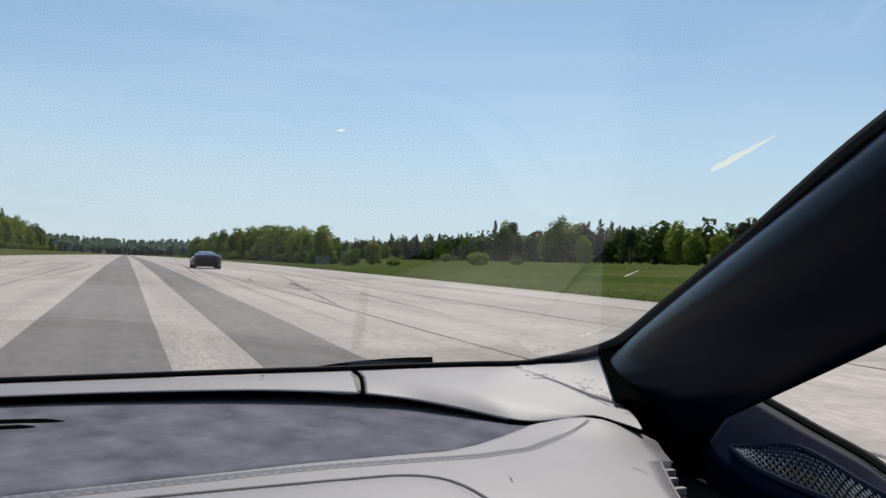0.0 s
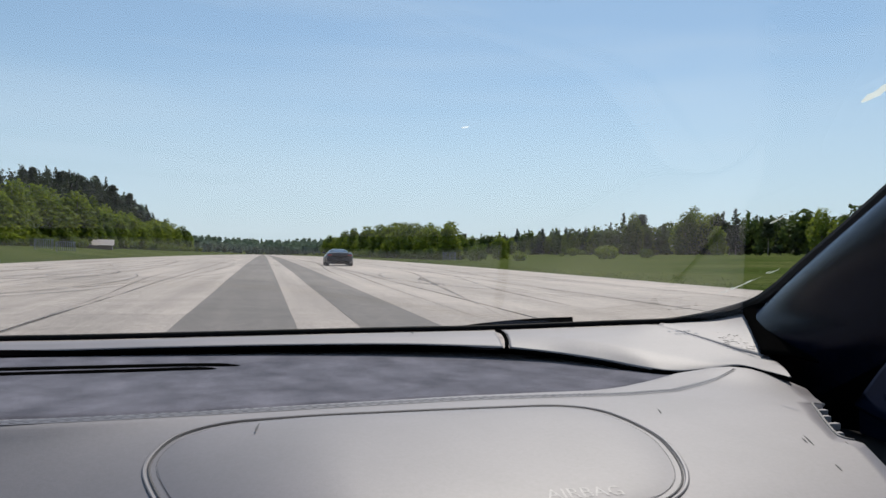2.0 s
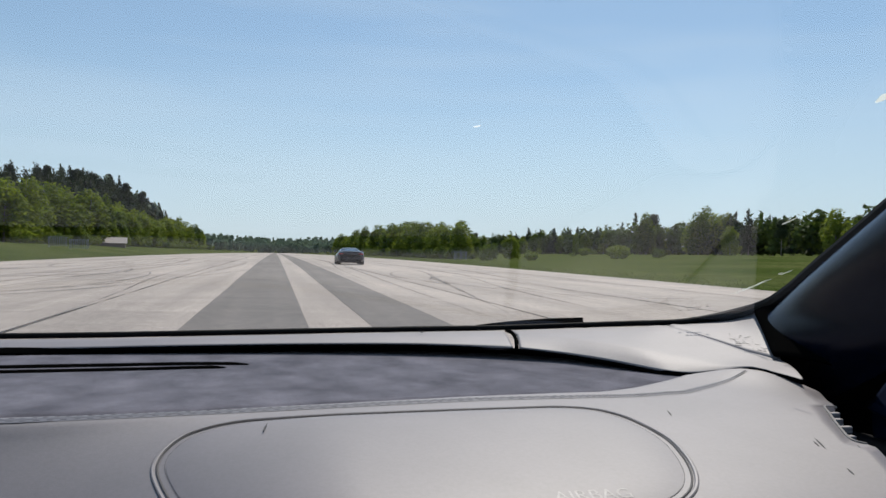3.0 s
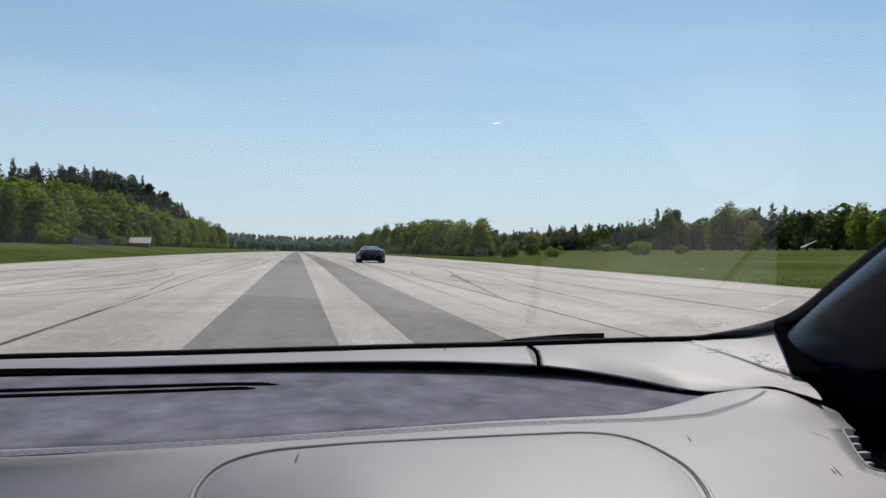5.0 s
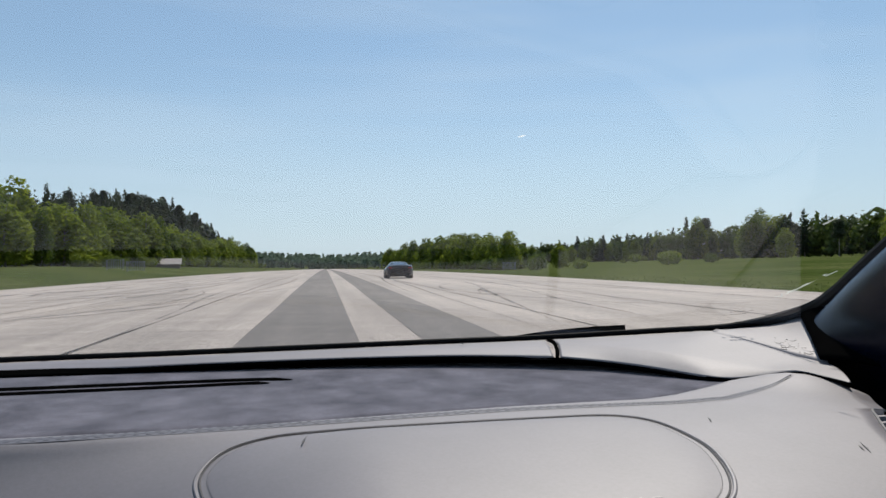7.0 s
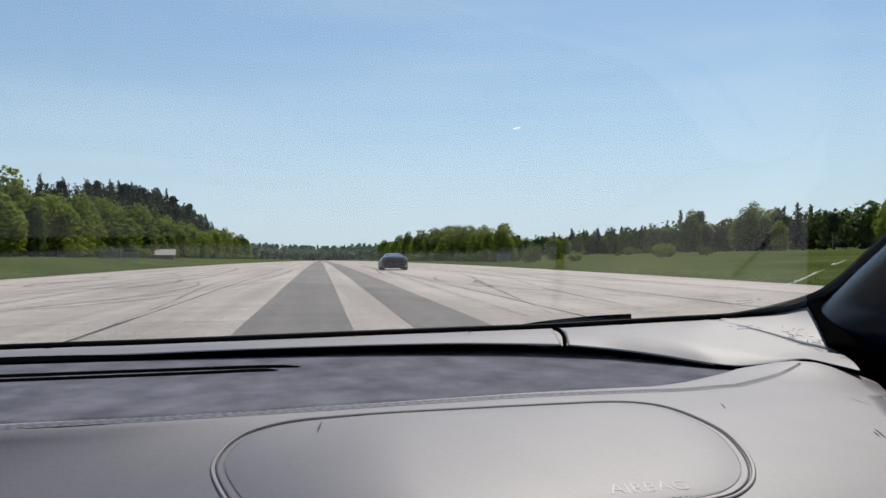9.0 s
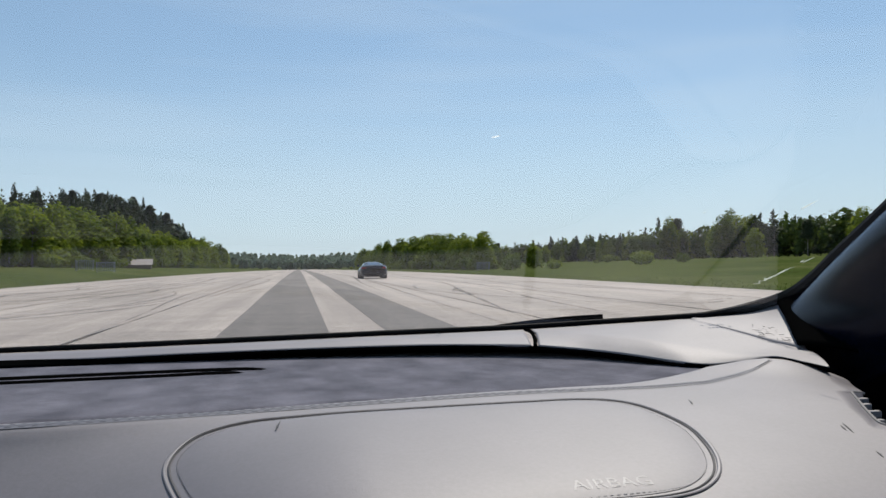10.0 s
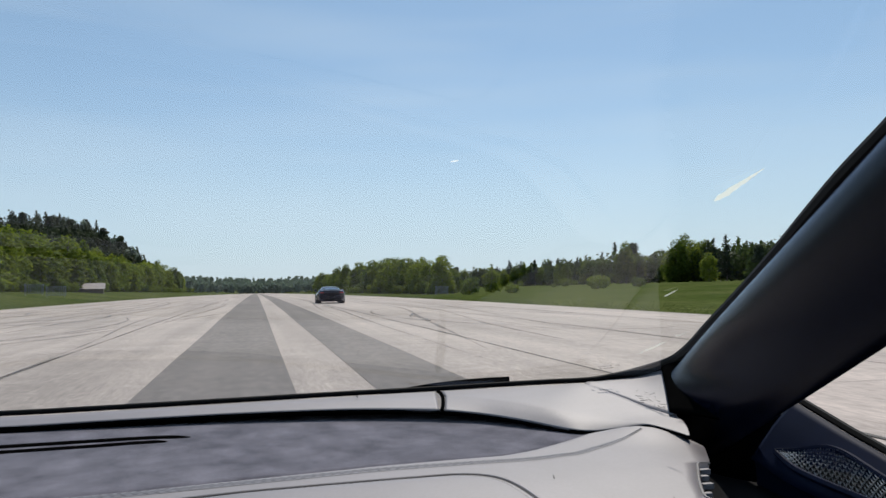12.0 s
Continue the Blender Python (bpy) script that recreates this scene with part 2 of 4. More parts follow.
RIM = material("dark_alloy_rim", (0.10, 0.10, 0.11), 0.35, metal=0.8, second=(0.07, 0.07, 0.075), scale=9)
SHELL = material("cabin_lining", (0.03, 0.03, 0.034), 0.85, second=(0.042, 0.042, 0.047), scale=12, fine=0.1)
SPLAT = see_through(leaf_material("dried_insect_splash", (0.80, 0.77, 0.50), (0.90, 0.88, 0.74), 0.75), 0.38)
SMEAR = see_through(leaf_material("dried_smear", (0.62, 0.64, 0.58), (0.80, 0.82, 0.75), 0.7), 0.5)
INK = material("embossed_print", (0.25, 0.235, 0.24), 0.6, second=(0.18, 0.17, 0.172), scale=320, spec=1.0, ior=1.7)
FRIT = see_through(material("ceramic_print", (0.05, 0.05, 0.05), 0.7, scale=50), 0.45)
ROOF_RED = material("roof_sheet", (0.42, 0.36, 0.33), 0.7, second=(0.34, 0.29, 0.27), scale=2, fine=0.15, fine_scale=8)
TIMBER = material("weathered_boards", (0.22, 0.17, 0.13), 0.85, second=(0.15, 0.12, 0.09), scale=3, fine=0.25, fine_scale=14)
GALVANISED = material("galvanised_steel", (0.40, 0.40, 0.39), 0.55, metal=0.2, second=(0.16, 0.16, 0.16), scale=12, fine=0.1)
CLOUD = leaf_material("glowing_ice_cloud", (0.95, 0.95, 0.95), (0.9, 0.92, 0.95), 0.75)
# emission added in place of sunlight, so the contrail shows white
CLOUD.node_tree.nodes["Principled BSDF"].inputs["Emission Color"].default_value = (1, 1, 1, 1)
CLOUD.node_tree.nodes["Principled BSDF"].inputs["Emission Strength"].default_value = 1.6


# ---- mesh helpers ----
def part(name, bm, mat, parent=None, label="", smooth=False):
    me = bpy.data.meshes.new(name)
    bm.to_mesh(me)
    bm.free()
    me.materials.append(mat)
    if smooth:
        for f in me.polygons:
            f.use_smooth = True
    ob = new(name, me)
    ob.parent = parent
    return tagged(ob, label)


def part_mesh(name, me, mat, parent=None, label="", smooth=False):
    if not me.materials:
        me.materials.append(mat)
    if smooth:
        for f in me.polygons:
            f.use_smooth = True
    ob = new(name, me)
    ob.parent = parent
    return tagged(ob, label)


def thing(name, label, category, m=None, group="", kind=""):
    ob = new(name)
    ob.empty_display_size = 0.1
    if m is not None:
        ob.matrix_world = m
    return tagged(ob, label, category, group, kind)


def box(bm, x0, x1, y0, y1, z0, z1, bevel=0.0):
    r = bmesh.ops.create_cube(bm, size=1.0)
    vs = r["verts"]
    bmesh.ops.transform(bm, matrix=Matrix.LocRotScale(((x0 + x1) / 2, (y0 + y1) / 2, (z0 + z1) / 2), None, (x1 - x0, y1 - y0, z1 - z0)), verts=vs)
    if bevel:
        bmesh.ops.bevel(bm, geom=list({e for v in vs for e in v.link_edges}), offset=bevel, segments=2, affect="EDGES", profile=0.5)
    return bm


def lerp(a, b, t):
    return a + (b - a) * t


def smooth(a, b, x):
    t = min(1.0, max(0.0, (x - a) / (b - a)))
    return t * t * (3 - 2 * t)


def curve_at(pts, t, closed=False):
    """A point on the smooth curve through pts, t from 0 to 1."""
    n = len(pts)
    seg = n if closed else n - 1
    f = min(t, 0.999999) * seg if not closed else (t % 1.0) * seg
    i = int(f)
    u = f - i
    if closed:
        p = [Vector(pts[(i + k) % n]) for k in (-1, 0, 1, 2)]
    else:
        p = [Vector(pts[min(max(i + k, 0), n - 1)]) for k in (-1, 0, 1, 2)]
    return 0.5 * ((2 * p[1]) + (p[2] - p[0]) * u + (2 * p[0] - 5 * p[1] + 4 * p[2] - p[3]) * u * u + (3 * p[1] - p[0] - 3 * p[2] + p[3]) * u ** 3)


def table(pairs, x):
    """A value read between the pairs."""
    if x <= pairs[0][0]:
        return pairs[0][1]
    for (a, va), (b, vb) in zip(pairs, pairs[1:]):
        if x <= b:
            return lerp(va, vb, (x - a) / (b - a))
    return pairs[-1][1]


def sheet(nu, nv, f):
    """A grid of faces over u, v from 0 to 1 at f(u, v)."""
    bm = bmesh.new()
    g = [[bm.verts.new(f(i / nu, j / nv)) for j in range(nv + 1)] for i in range(nu + 1)]
    for i in range(nu):
        for j in range(nv):
            bm.faces.new((g[i][j], g[i + 1][j], g[i + 1][j + 1], g[i][j + 1]))
    return bm


def tube(pts, radius, steps=80, sides=6, closed=False, flat=1.0, bm=None):
    """A round cord along the smooth curve through pts."""
    bm = bm or bmesh.new()
    rings = []
    count = steps if closed else steps + 1
    for k in range(count):
        t = k / steps
        c = curve_at(pts, t, closed)
        d = (curve_at(pts, t + 0.002, closed) - curve_at(pts, t - 0.002 if t > 0.002 or closed else t, closed)).normalized()
        side = d.cross(Vector((0, 0, 1)))
        side = side.normalized() if side.length > 1e-4 else Vector((1, 0, 0))
        up = side.cross(d)
        r = radius(t) if callable(radius) else radius
        rings.append([bm.verts.new(c + side * (math.cos(a) * r) + up * (math.sin(a) * r * flat)) for a in [2 * math.pi * s / sides for s in range(sides)]])
    for k in range(steps if closed else steps):
        a, b = rings[k], rings[(k + 1) % len(rings)]
        for s in range(sides):
            bm.faces.new((a[s], a[(s + 1) % sides], b[(s + 1) % sides], b[s]))
    if not closed:
        bm.faces.new(rings[0])
        bm.faces.new(list(reversed(rings[-1])))
    return bm


def thick(ob, depth, offset=-1.0):
    mod = ob.modifiers.new("thickness", "SOLIDIFY")
    mod.thickness, mod.offset = depth, offset
    return ob


# ---- ground ----
def runway_z(y):
    """The runway climbs a little from the car and levels out far off."""
    if -4 < y < 2:          # one slab bridges the foot of the climb
        return runway_z(2) * (y + 4) / 6
    return 0.70 * (1 - math.exp(-max(0.0, y) * 0.0085 / 0.70))


def ground_z(x, y):
    z = -0.06 + runway_z(y)
    if x < 0:
        z += smooth(15.6, 34, -x) * 1.35
        z += smooth(40, 95, -x) * (4 + 24 * smooth(110, 480, y)) * (1 - smooth(490, 640, y)) * smooth(-40, 60, y) + smooth(60, 260, -x) * 5 * smooth(400, 700, y)
    else:
        z += smooth(15.8, 120, x) * 1.9 + smooth(120, 400, x) * 7
    if abs(x) > 22:
        z += 0.16 * noise.noise(Vector((x * 0.09, y * 0.06, 0))) * smooth(22, 40, abs(x))
    far = smooth(930, 1500, y)
    z += far * (17 + 7 * noise.noise(Vector((x * 0.0045, 3.1, 0.4))) + 20 * smooth(10, 280, -x) + 6 * smooth(40, 300, x))
    return z


xs = sorted({-5000, -3000, -1800, -1100, -700, -480, -350, -270, -215, 215, 270, 350, 480, 700, 1100, 1800, 3000, 5000}
            | {float(v) for v in range(-200, -40, 8)} | {float(v) for v in range(40, 208, 8)} | {float(v) for v in range(-40, 41, 2)} | {-15.6, 15.9})
ys = sorted({-5000.0, -2000.0, -800.0, -300.0, 1100.0, 1200.0, 1300.0, 1400.0, 1500.0, 1800.0, 2500.0, 3500.0, 5000.0} | {float(v) for v in range(-150, 260, 7)} | {float(v) for v in range(270, 1060, 25)})
bm = bmesh.new()
grid = [[bm.verts.new((x, y, ground_z(x, y))) for y in ys] for x in xs]
for i in range(len(xs) - 1):
    for j in range(len(ys) - 1):
        bm.faces.new((grid[i][j], grid[i + 1][j], grid[i + 1][j + 1], grid[i][j + 1]))
ground = tagged(part("ground", bm, GRASS, smooth=True), "green spring meadow round the runway, rising to a wooded bank", "grass field", kind="structure")

# ---- runway ----
runway = thing("runway", "pale weathered concrete runway of long slabs with dark joints", "runway", kind="structure")
def bed_f(u, v):
    y = -400 + 1335 * v
    return (lerp(-15.3, 15.7, u), y, runway_z(y) - 0.012)


thick(part("joint_bed", sheet(1, 230, bed_f), BITUMEN, runway, "dark bitumen in the joints"), 0.15)
COLUMNS = [-15.3, -11.4, -7.3, -3.1, 0.2, 4.6, 8.6, 12.4, 15.7]
SLAB, GAP, ROW0, ROWS_NEAR = 6.0, 0.011, 2.0, 37


def slab_verts(x0, x1, y0, y1, c=0.018):
    return [(x0, y0, -0.03), (x1, y0, -0.03), (x1, y1, -0.03), (x0, y1, -0.03), (x0, y0, -c * 0.5), (x1, y0, -c * 0.5), (x1, y1, -c * 0.5), (x0, y1, -c * 0.5),
            (x0 + c, y0 + c, 0), (x1 - c, y0 + c, 0), (x1 - c, y1 - c, 0), (x0 + c, y1 - c, 0)]


SLAB_FACES = [(0, 1, 5, 4), (1, 2, 6, 5), (2, 3, 7, 6), (3, 0, 4, 7), (4, 5, 9, 8), (5, 6, 10, 9), (6, 7, 11, 10), (7, 4, 8, 11), (8, 9, 10, 11)]
far_v, far_f = [], []
for row in range(-60, 155):
    if 0 <= row < ROWS_NEAR:
        continue
    for a, b in zip(COLUMNS, COLUMNS[1:]):
        k = len(far_v)
        y0 = ROW0 + row * SLAB
        far_v += [(x, y, z + runway_z(y)) for x, y, z in slab_verts(a + GAP, b - GAP, y0 + 0.005, y0 + SLAB - 0.005)]
        far_f += [tuple(k + q for q in f) for f in SLAB_FACES]
me = bpy.data.meshes.new("slab_field")
me.from_pydata(far_v, [], far_f)
tagged(part_mesh("slab_field", me, CONCRETE, runway), kind="stuff")


def band(name, x0, x1, y0, y1, label, seed, lift=0.004):
    """A dark sealed lane on the concrete, its edges a little uneven."""
    rnd = random.Random(seed)
    n = 160
    edge = [(rnd.uniform(-0.012, 0.012), rnd.uniform(-0.012, 0.012)) for _ in range(n + 1)]

    def f(u, v):
        k = round(v * n)
        y = y0 + (y1 - y0) * (k / n) ** 2
        x = lerp(x0 + edge[k][0], x1 + edge[k][1], u)
        return (x, y, runway_z(y) + lift)
    return thick(tagged(part(name, sheet(1, n, f), SEALED), label, "runway marking", kind="structure"), 0.003)


band("trim_sealed_lane_wide", -1.10, 0.58, -120, 930, "dark grey sealed lane along the runway's middle", 4)
band("trim_sealed_lane_narrow", 1.47, 2.68, -120, 930, "narrower dark grey sealed lane beside a pale strip", 5)


def tyre_mark(pts, width, label="faded black tyre mark curving over the concrete", lift=0.0065):
    n = 70

    def f(u, v):
        c = curve_at(pts, v)
        d = (curve_at(pts, min(v + 0.01, 1)) - curve_at(pts, max(v - 0.01, 0))).normalized()
        s = Vector((-d.y, d.x, 0)) * (u - 0.5) * width * (0.75 + 0.35 * math.sin(v * 9 + pts[0][0])) * min(1, 0.1 + v * 4, 0.1 + (1 - v) * 4)
        return (c.x + s.x, c.y + s.y, runway_z(c.y + s.y) + lift)
    return thick(tagged(part("tyre_mark", sheet(1, n, f), RUBBER_MARK), label, "tyre mark", group="tyre marks on the runway"), 0.001)


def sealed_joint(x, width, seed):
    """Bitumen poured along a joint, spread unevenly over its edges."""
    rnd = random.Random(seed)
    n = 260
    w = [width * rnd.uniform(0.55, 1.3) for _ in range(n + 1)]

    def f(u, v):
        k = round(v * n)
        y = -60 + 420 * (k / n) ** 1.3
        return (x + 0.02 * math.sin(y * 0.4) + (u - 0.5) * w[k], y, runway_z(y) + 0.0055)
    return thick(part("sealed_joint", sheet(1, n, f), JOINT_SEAL, runway, "uneven bitumen along a joint"), 0.001)


for k, (x, w) in enumerate(((-3.1, 0.045), (4.6, 0.05), (8.6, 0.05), (-7.3, 0.04), (12.4, 0.04))):
    sealed_joint(x, w, 60 + k)

tyre_mark([(-5.2, 34, 0), (-7.4, 29.5, 0), (-9.4, 27.5, 0), (-11.2, 29.0, 0), (-11.8, 33.5, 0), (-10.6, 39, 0), (-8.2, 43, 0)], 0.32)
tyre_mark([(-5.8, 38, 0), (-7.6, 33.0, 0), (-9.2, 30.6, 0), (-10.5, 31.6, 0), (-10.9, 35, 0), (-9.8, 40, 0)], 0.26, lift=0.0105)
tyre_mark([(-7.5, 14, 0), (-5.8, 19, 0), (-4.0, 25, 0), (-2.2, 33, 0), (-1.0, 40, 0)], 0.15, lift=0.0095)
tyre_mark([(-9.5, 26, 0), (-7.5, 36, 0), (-6.2, 52, 0), (-6.8, 70, 0), (-8.5, 82, 0)], 0.22, lift=0.0065)
tyre_mark([(-11.5, 30, 0), (-9.0, 48, 0), (-8.2, 66, 0), (-9.5, 90, 0)], 0.2, lift=0.0075)
tyre_mark([(4.2, 14, 0), (4.9, 20, 0), (6.1, 30, 0), (7.4, 40, 0), (8.0, 52, 0), (7.2, 66, 0)], 0.15, lift=0.0075)
tyre_mark([(8.2, 20, 0), (9.0, 28, 0), (10.4, 42, 0), (11.0, 60, 0)], 0.14, lift=0.0065)
tyre_mark([(6.3, 15, 0), (6.9, 24, 0), (8.4, 36, 0), (9.2, 54, 0)], 0.12, "long faint tyre mark along the concrete", 0.0085)


for k, (x, y, dx, w, n) in enumerate(((-6.5, 17, 1.6, 0.10, 60), (-2.9, 22, 1.1, 0.12, 45), (-8.6, 24, 2.6, 0.10, 70), (-10.4, 21, 1.2, 0.12, 60), (-3.1, 11, -0.9, 0.08, 30), (3.6, 12, 0.7, 0.09, 50),
                                    (7.4, 17, 1.4, 0.09, 60), (10.6, 26, 0.9, 0.10, 70), (3.2, 30, 1.5, 0.12, 60), (12.2, 30, -0.8, 0.10, 60), (-5.6, 40, 3.2, 0.14, 60), (-12.6, 34, 1.5, 0.12, 70))):
    tyre_mark([(x, y, 0), (x + dx * 0.2, y + n * 0.25, 0), (x + dx * 0.75, y + n * 0.55, 0), (x + dx * 0.9, y + n * 0.8, 0), (x + dx * 0.6, y + n, 0)], w, "thin faint tyre mark along the concrete", 0.011 + 0.0006 * k)

arcs = random.Random(88)
for k in range(20):
    side = -1 if k < 14 else 1
    cx0, cy0, r = side * arcs.uniform(5.5, 12), arcs.uniform(20, 62), arcs.uniform(4, 9)
    a0, sweep = arcs.uniform(0, 6.28), arcs.uniform(1.2, 3.2)
    pts = [(cx0 + 0.55 * r * math.cos(a0 + sweep * i / 7), cy0 + 1.4 * r * math.sin(a0 + sweep * i / 7), 0) for i in range(8)]
    if all(abs(p[0]) < 14.5 and p[1] > 13 for p in pts):
        tyre_mark(pts, arcs.uniform(0.10, 0.17), "faint curved tyre mark on the concrete", 0.018 + 0.0006 * k)

# ---- the car that carries the camera ----
# centre line at x = -0.12; the seat on the right looks over the dashboard
car = thing("car", "sports car cabin with light grey leather dashboard and dark pillars", "car")
CX = -0.12


SEAM_Y = [(-1.2, 0.655), (-0.6, 0.715), (-0.3, 0.740), (-0.12, 0.752), (-0.04, 0.755), (0.05, 0.764), (0.15, 0.780), (0.22, 0.792), (0.29, 0.805), (0.365, 0.813), (0.43, 0.818), (0.468, 0.836), (0.515, 0.870),
          (0.570, 0.913), (0.605, 0.909), (0.634, 0.890), (0.652, 0.868), (0.668, 0.842), (0.70, 0.83)]
STITCH_Y = [(-1.2, 0.635), (-0.6, 0.695), (-0.12, 0.735), (-0.03, 0.742), (0.05, 0.750), (0.15, 0.764), (0.22, 0.774), (0.29, 0.784), (0.36, 0.787), (0.45, 0.789), (0.51, 0.803), (0.575, 0.848), (0.635, 0.886)]
RIGHT_X = [(0.2, 0.40), (0.4, 0.485), (0.48, 0.520), (0.54, 0.545), (0.57, 0.555), (0.60, 0.566), (0.626, 0.576), (0.638, 0.564), (0.68, 0.583), (0.741, 0.616), (0.748, 0.635), (0.765, 0.645), (0.805, 0.666), (0.83, 0.678), (0.842, 0.671), (0.90, 0.671)]


def dash_z(x, y):
    """Height of the padded dashboard top: it rolls down to the seats and to the middle of the car, and swells at the corner."""
    d = max(0.0, 0.80 - y)
    z = 0.982 - 0.42 * d * d - 0.20 * d * d * smooth(0.6, 0.3, y)
    z -= 0.99 * max(0.0, x - 0.56) ** 2 * smooth(0.9, 0.78, y)
    z += 0.011 * math.exp(-((x - 0.64) / 0.05) ** 2 - ((y - 0.90) / 0.07) ** 2)
    below = max(0.0, table(STITCH_Y, x) - 0.006 - y)
    return z - 0.08 * smooth(0.17, -0.18, x) * (below / 0.14) ** 0.75


def dash_f(u, v):
    x = 0.6
    for _ in range(40):          # the right end at this row
        x = lerp(x, table(RIGHT_X, lerp(0.2, table(SEAM_Y, x), v)), 0.4)
    x = lerp(-1.02, x, u)
    y = lerp(0.2, table(SEAM_Y, x), v)
    return (x, y, dash_z(x, y))


dashboard = thick(part("dashboard", sheet(110, 96, dash_f), LEATHER, car, "light grey leather dashboard top", True), 0.03)

# suede inlay between the leather and the windscreen strip
FRONT = [(-1.02, 1.12), (-0.6, 1.15), (-0.28, 1.17), (-0.15, 1.18), (-0.015, 1.198), (0.134, 1.21), (0.28, 1.208), (0.37, 1.193), (0.443, 1.17), (0.50, 1.11), (0.54, 1.03), (0.575, 0.94), (0.60, 0.90)]


def suede_f(u, v):
    x = lerp(-1.02, 0.59, u)
    y0, y1 = table(SEAM_Y, x) - 0.004, table(FRONT, x)
    return (x, lerp(y0, max(y0, y1), v), 0.980 - 0.001 * math.sin(math.pi * v))


suede = thick(part("suede_inlay", sheet(90, 14, suede_f), SUEDE, dashboard, "blue-grey brushed suede inlay", True), 0.02)
part("demister_slot", tube([(-0.9, 1.012, 0.980), (-0.4, 1.036, 0.980), (-0.07, 1.060, 0.980), (0.03, 1.066, 0.980), (0.083, 1.058, 0.980)], lambda t: 0.0072 * min(1, (1 - t) * 7 + 0.1), 60, 6, flat=0.3), VOID, dashboard, "black demister slot")
part("demister_slot", tube([(-0.9, 0.972, 0.980), (-0.4, 0.998, 0.980), (-0.06, 1.024, 0.980), (0.02, 1.034, 0.980), (0.058, 1.034, 0.980)], lambda t: 0.0062 * min(1, (1 - t) * 7 + 0.1), 60, 6, flat=0.3), VOID, dashboard, "black demister slot")

# strip along the foot of the windscreen, in two pieces
A1 = [(-1.02, 1.115, 0.980), (-0.6, 1.155, 0.983), (-0.3, 1.172, 0.986), (-0.15, 1.167, 0.988), (-0.02, 1.162, 0.991), (0.13, 1.158, 0.993), (0.275, 1.137, 0.995), (0.36, 1.112, 0.995), (0.416, 1.086, 0.995)]
B1 = [(-1.02, 1.175, 0.982), (-0.6, 1.225, 0.986), (-0.28, 1.245, 0.990), (-0.13, 1.233, 0.993), (0.0, 1.226, 0.996), (0.135, 1.221, 0.999), (0.286, 1.218, 1.002), (0.37, 1.212, 1.004), (0.437, 1.206, 1.0055)]
A2 = [(0.424, 1.083, 0.995), (0.470, 1.050, 0.992), (0.512, 0.997, 0.989), (0.553, 0.942, 0.984), (0.578, 0.926, 0.983), (0.605, 0.913, 0.987), (0.634, 0.893, 0.993), (0.652, 0.868, 0.990), (0.662, 0.838, 0.987)]
CREASE = [(0.4418, 1.1548, 1.0054), (0.4820, 1.1079, 1.0062), (0.5174, 1.0533, 1.0055), (0.5524, 0.9964, 1.0022), (0.5960, 0.9550, 0.9968), (0.6200, 0.9260, 0.9945), (0.6360, 0.8930, 0.9950), (0.6535, 0.8690, 0.9915), (0.6625, 0.8385, 0.9880)]
B2 = [(0.446, 1.205, 1.006), (0.535, 1.170, 1.012), (0.603, 1.130, 1.018), (0.639, 1.095, 1.022), (0.659, 1.026, 1.013), (0.672, 0.958, 1.004), (0.689, 0.914, 0.9978), (0.682, 0.878, 0.9933), (0.6645, 0.8395, 0.9888)]


def strip_f(a, b, bulge, fade=2.0):
    """A padded strip between two curves, with a soft crease along it."""
    def f(u, v):
        p = curve_at(a, u).lerp(curve_at(b, u), v)
        p.z += bulge * (1 - abs(v - 0.45) / 0.55 if v > 0.45 else v / 0.45) * (1 - smooth(fade - 0.2, fade, u))
        return p
    return f


def corner_f(u, v):
    """Corner strip: a rolled lower face and a flat upper face that meet in a soft crease."""
    a, c, b = curve_at(A2, u), curve_at(CREASE, u), curve_at(B2, u)
    k = 0.42
    if v < k:
        w = v / k
        return a.lerp(c, w) + Vector((-0.0003, -0.0014, 0.0013)) * math.sin(math.pi * w) * (1 - smooth(0.6, 0.8, u))
    return c.lerp(b, (v - k) / (1 - k))


thick(part("windscreen_strip", sheet(70, 10, strip_f(A1, B1, 0.003)), LEATHER, dashboard, "light grey leather strip below the glass", True), 0.004)
thick(part("corner_strip", sheet(72, 26, corner_f), LEATHER, dashboard, "wide light grey leather corner strip", True), 0.003)
# black sheet and cord that paint the shade under the strip's lip
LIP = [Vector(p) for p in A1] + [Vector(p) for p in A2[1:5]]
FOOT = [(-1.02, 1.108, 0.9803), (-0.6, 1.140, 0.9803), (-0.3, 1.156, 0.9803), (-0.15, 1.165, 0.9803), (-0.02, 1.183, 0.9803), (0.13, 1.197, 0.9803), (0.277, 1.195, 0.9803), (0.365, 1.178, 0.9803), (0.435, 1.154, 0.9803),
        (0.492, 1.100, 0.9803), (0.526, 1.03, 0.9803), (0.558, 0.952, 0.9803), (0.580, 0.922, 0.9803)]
thick(part("shadow_gap_trim", sheet(120, 4, lambda u, v: curve_at(LIP, u).lerp(curve_at(FOOT, u), v) + Vector((0, 0, -0.0008))), VOID, dashboard, "black painted shade in the gap", True), 0.003)
part("shadow_gap_trim", tube([(p[0], p[1] - 0.003, p[2] - 0.0006) for p in A2[3:]], 0.0015, 60, 6), VOID, dashboard, "black painted shade in the gap")
part("strip_joint", tube([(0.420, 1.083, 0.9945), (0.429, 1.115, 1.0005), (0.437, 1.155, 1.005), (0.4405, 1.185, 1.0062), (0.4415, 1.206, 1.0058)], 0.0027, 20, 6), VOID, dashboard, "black joint between the strips")
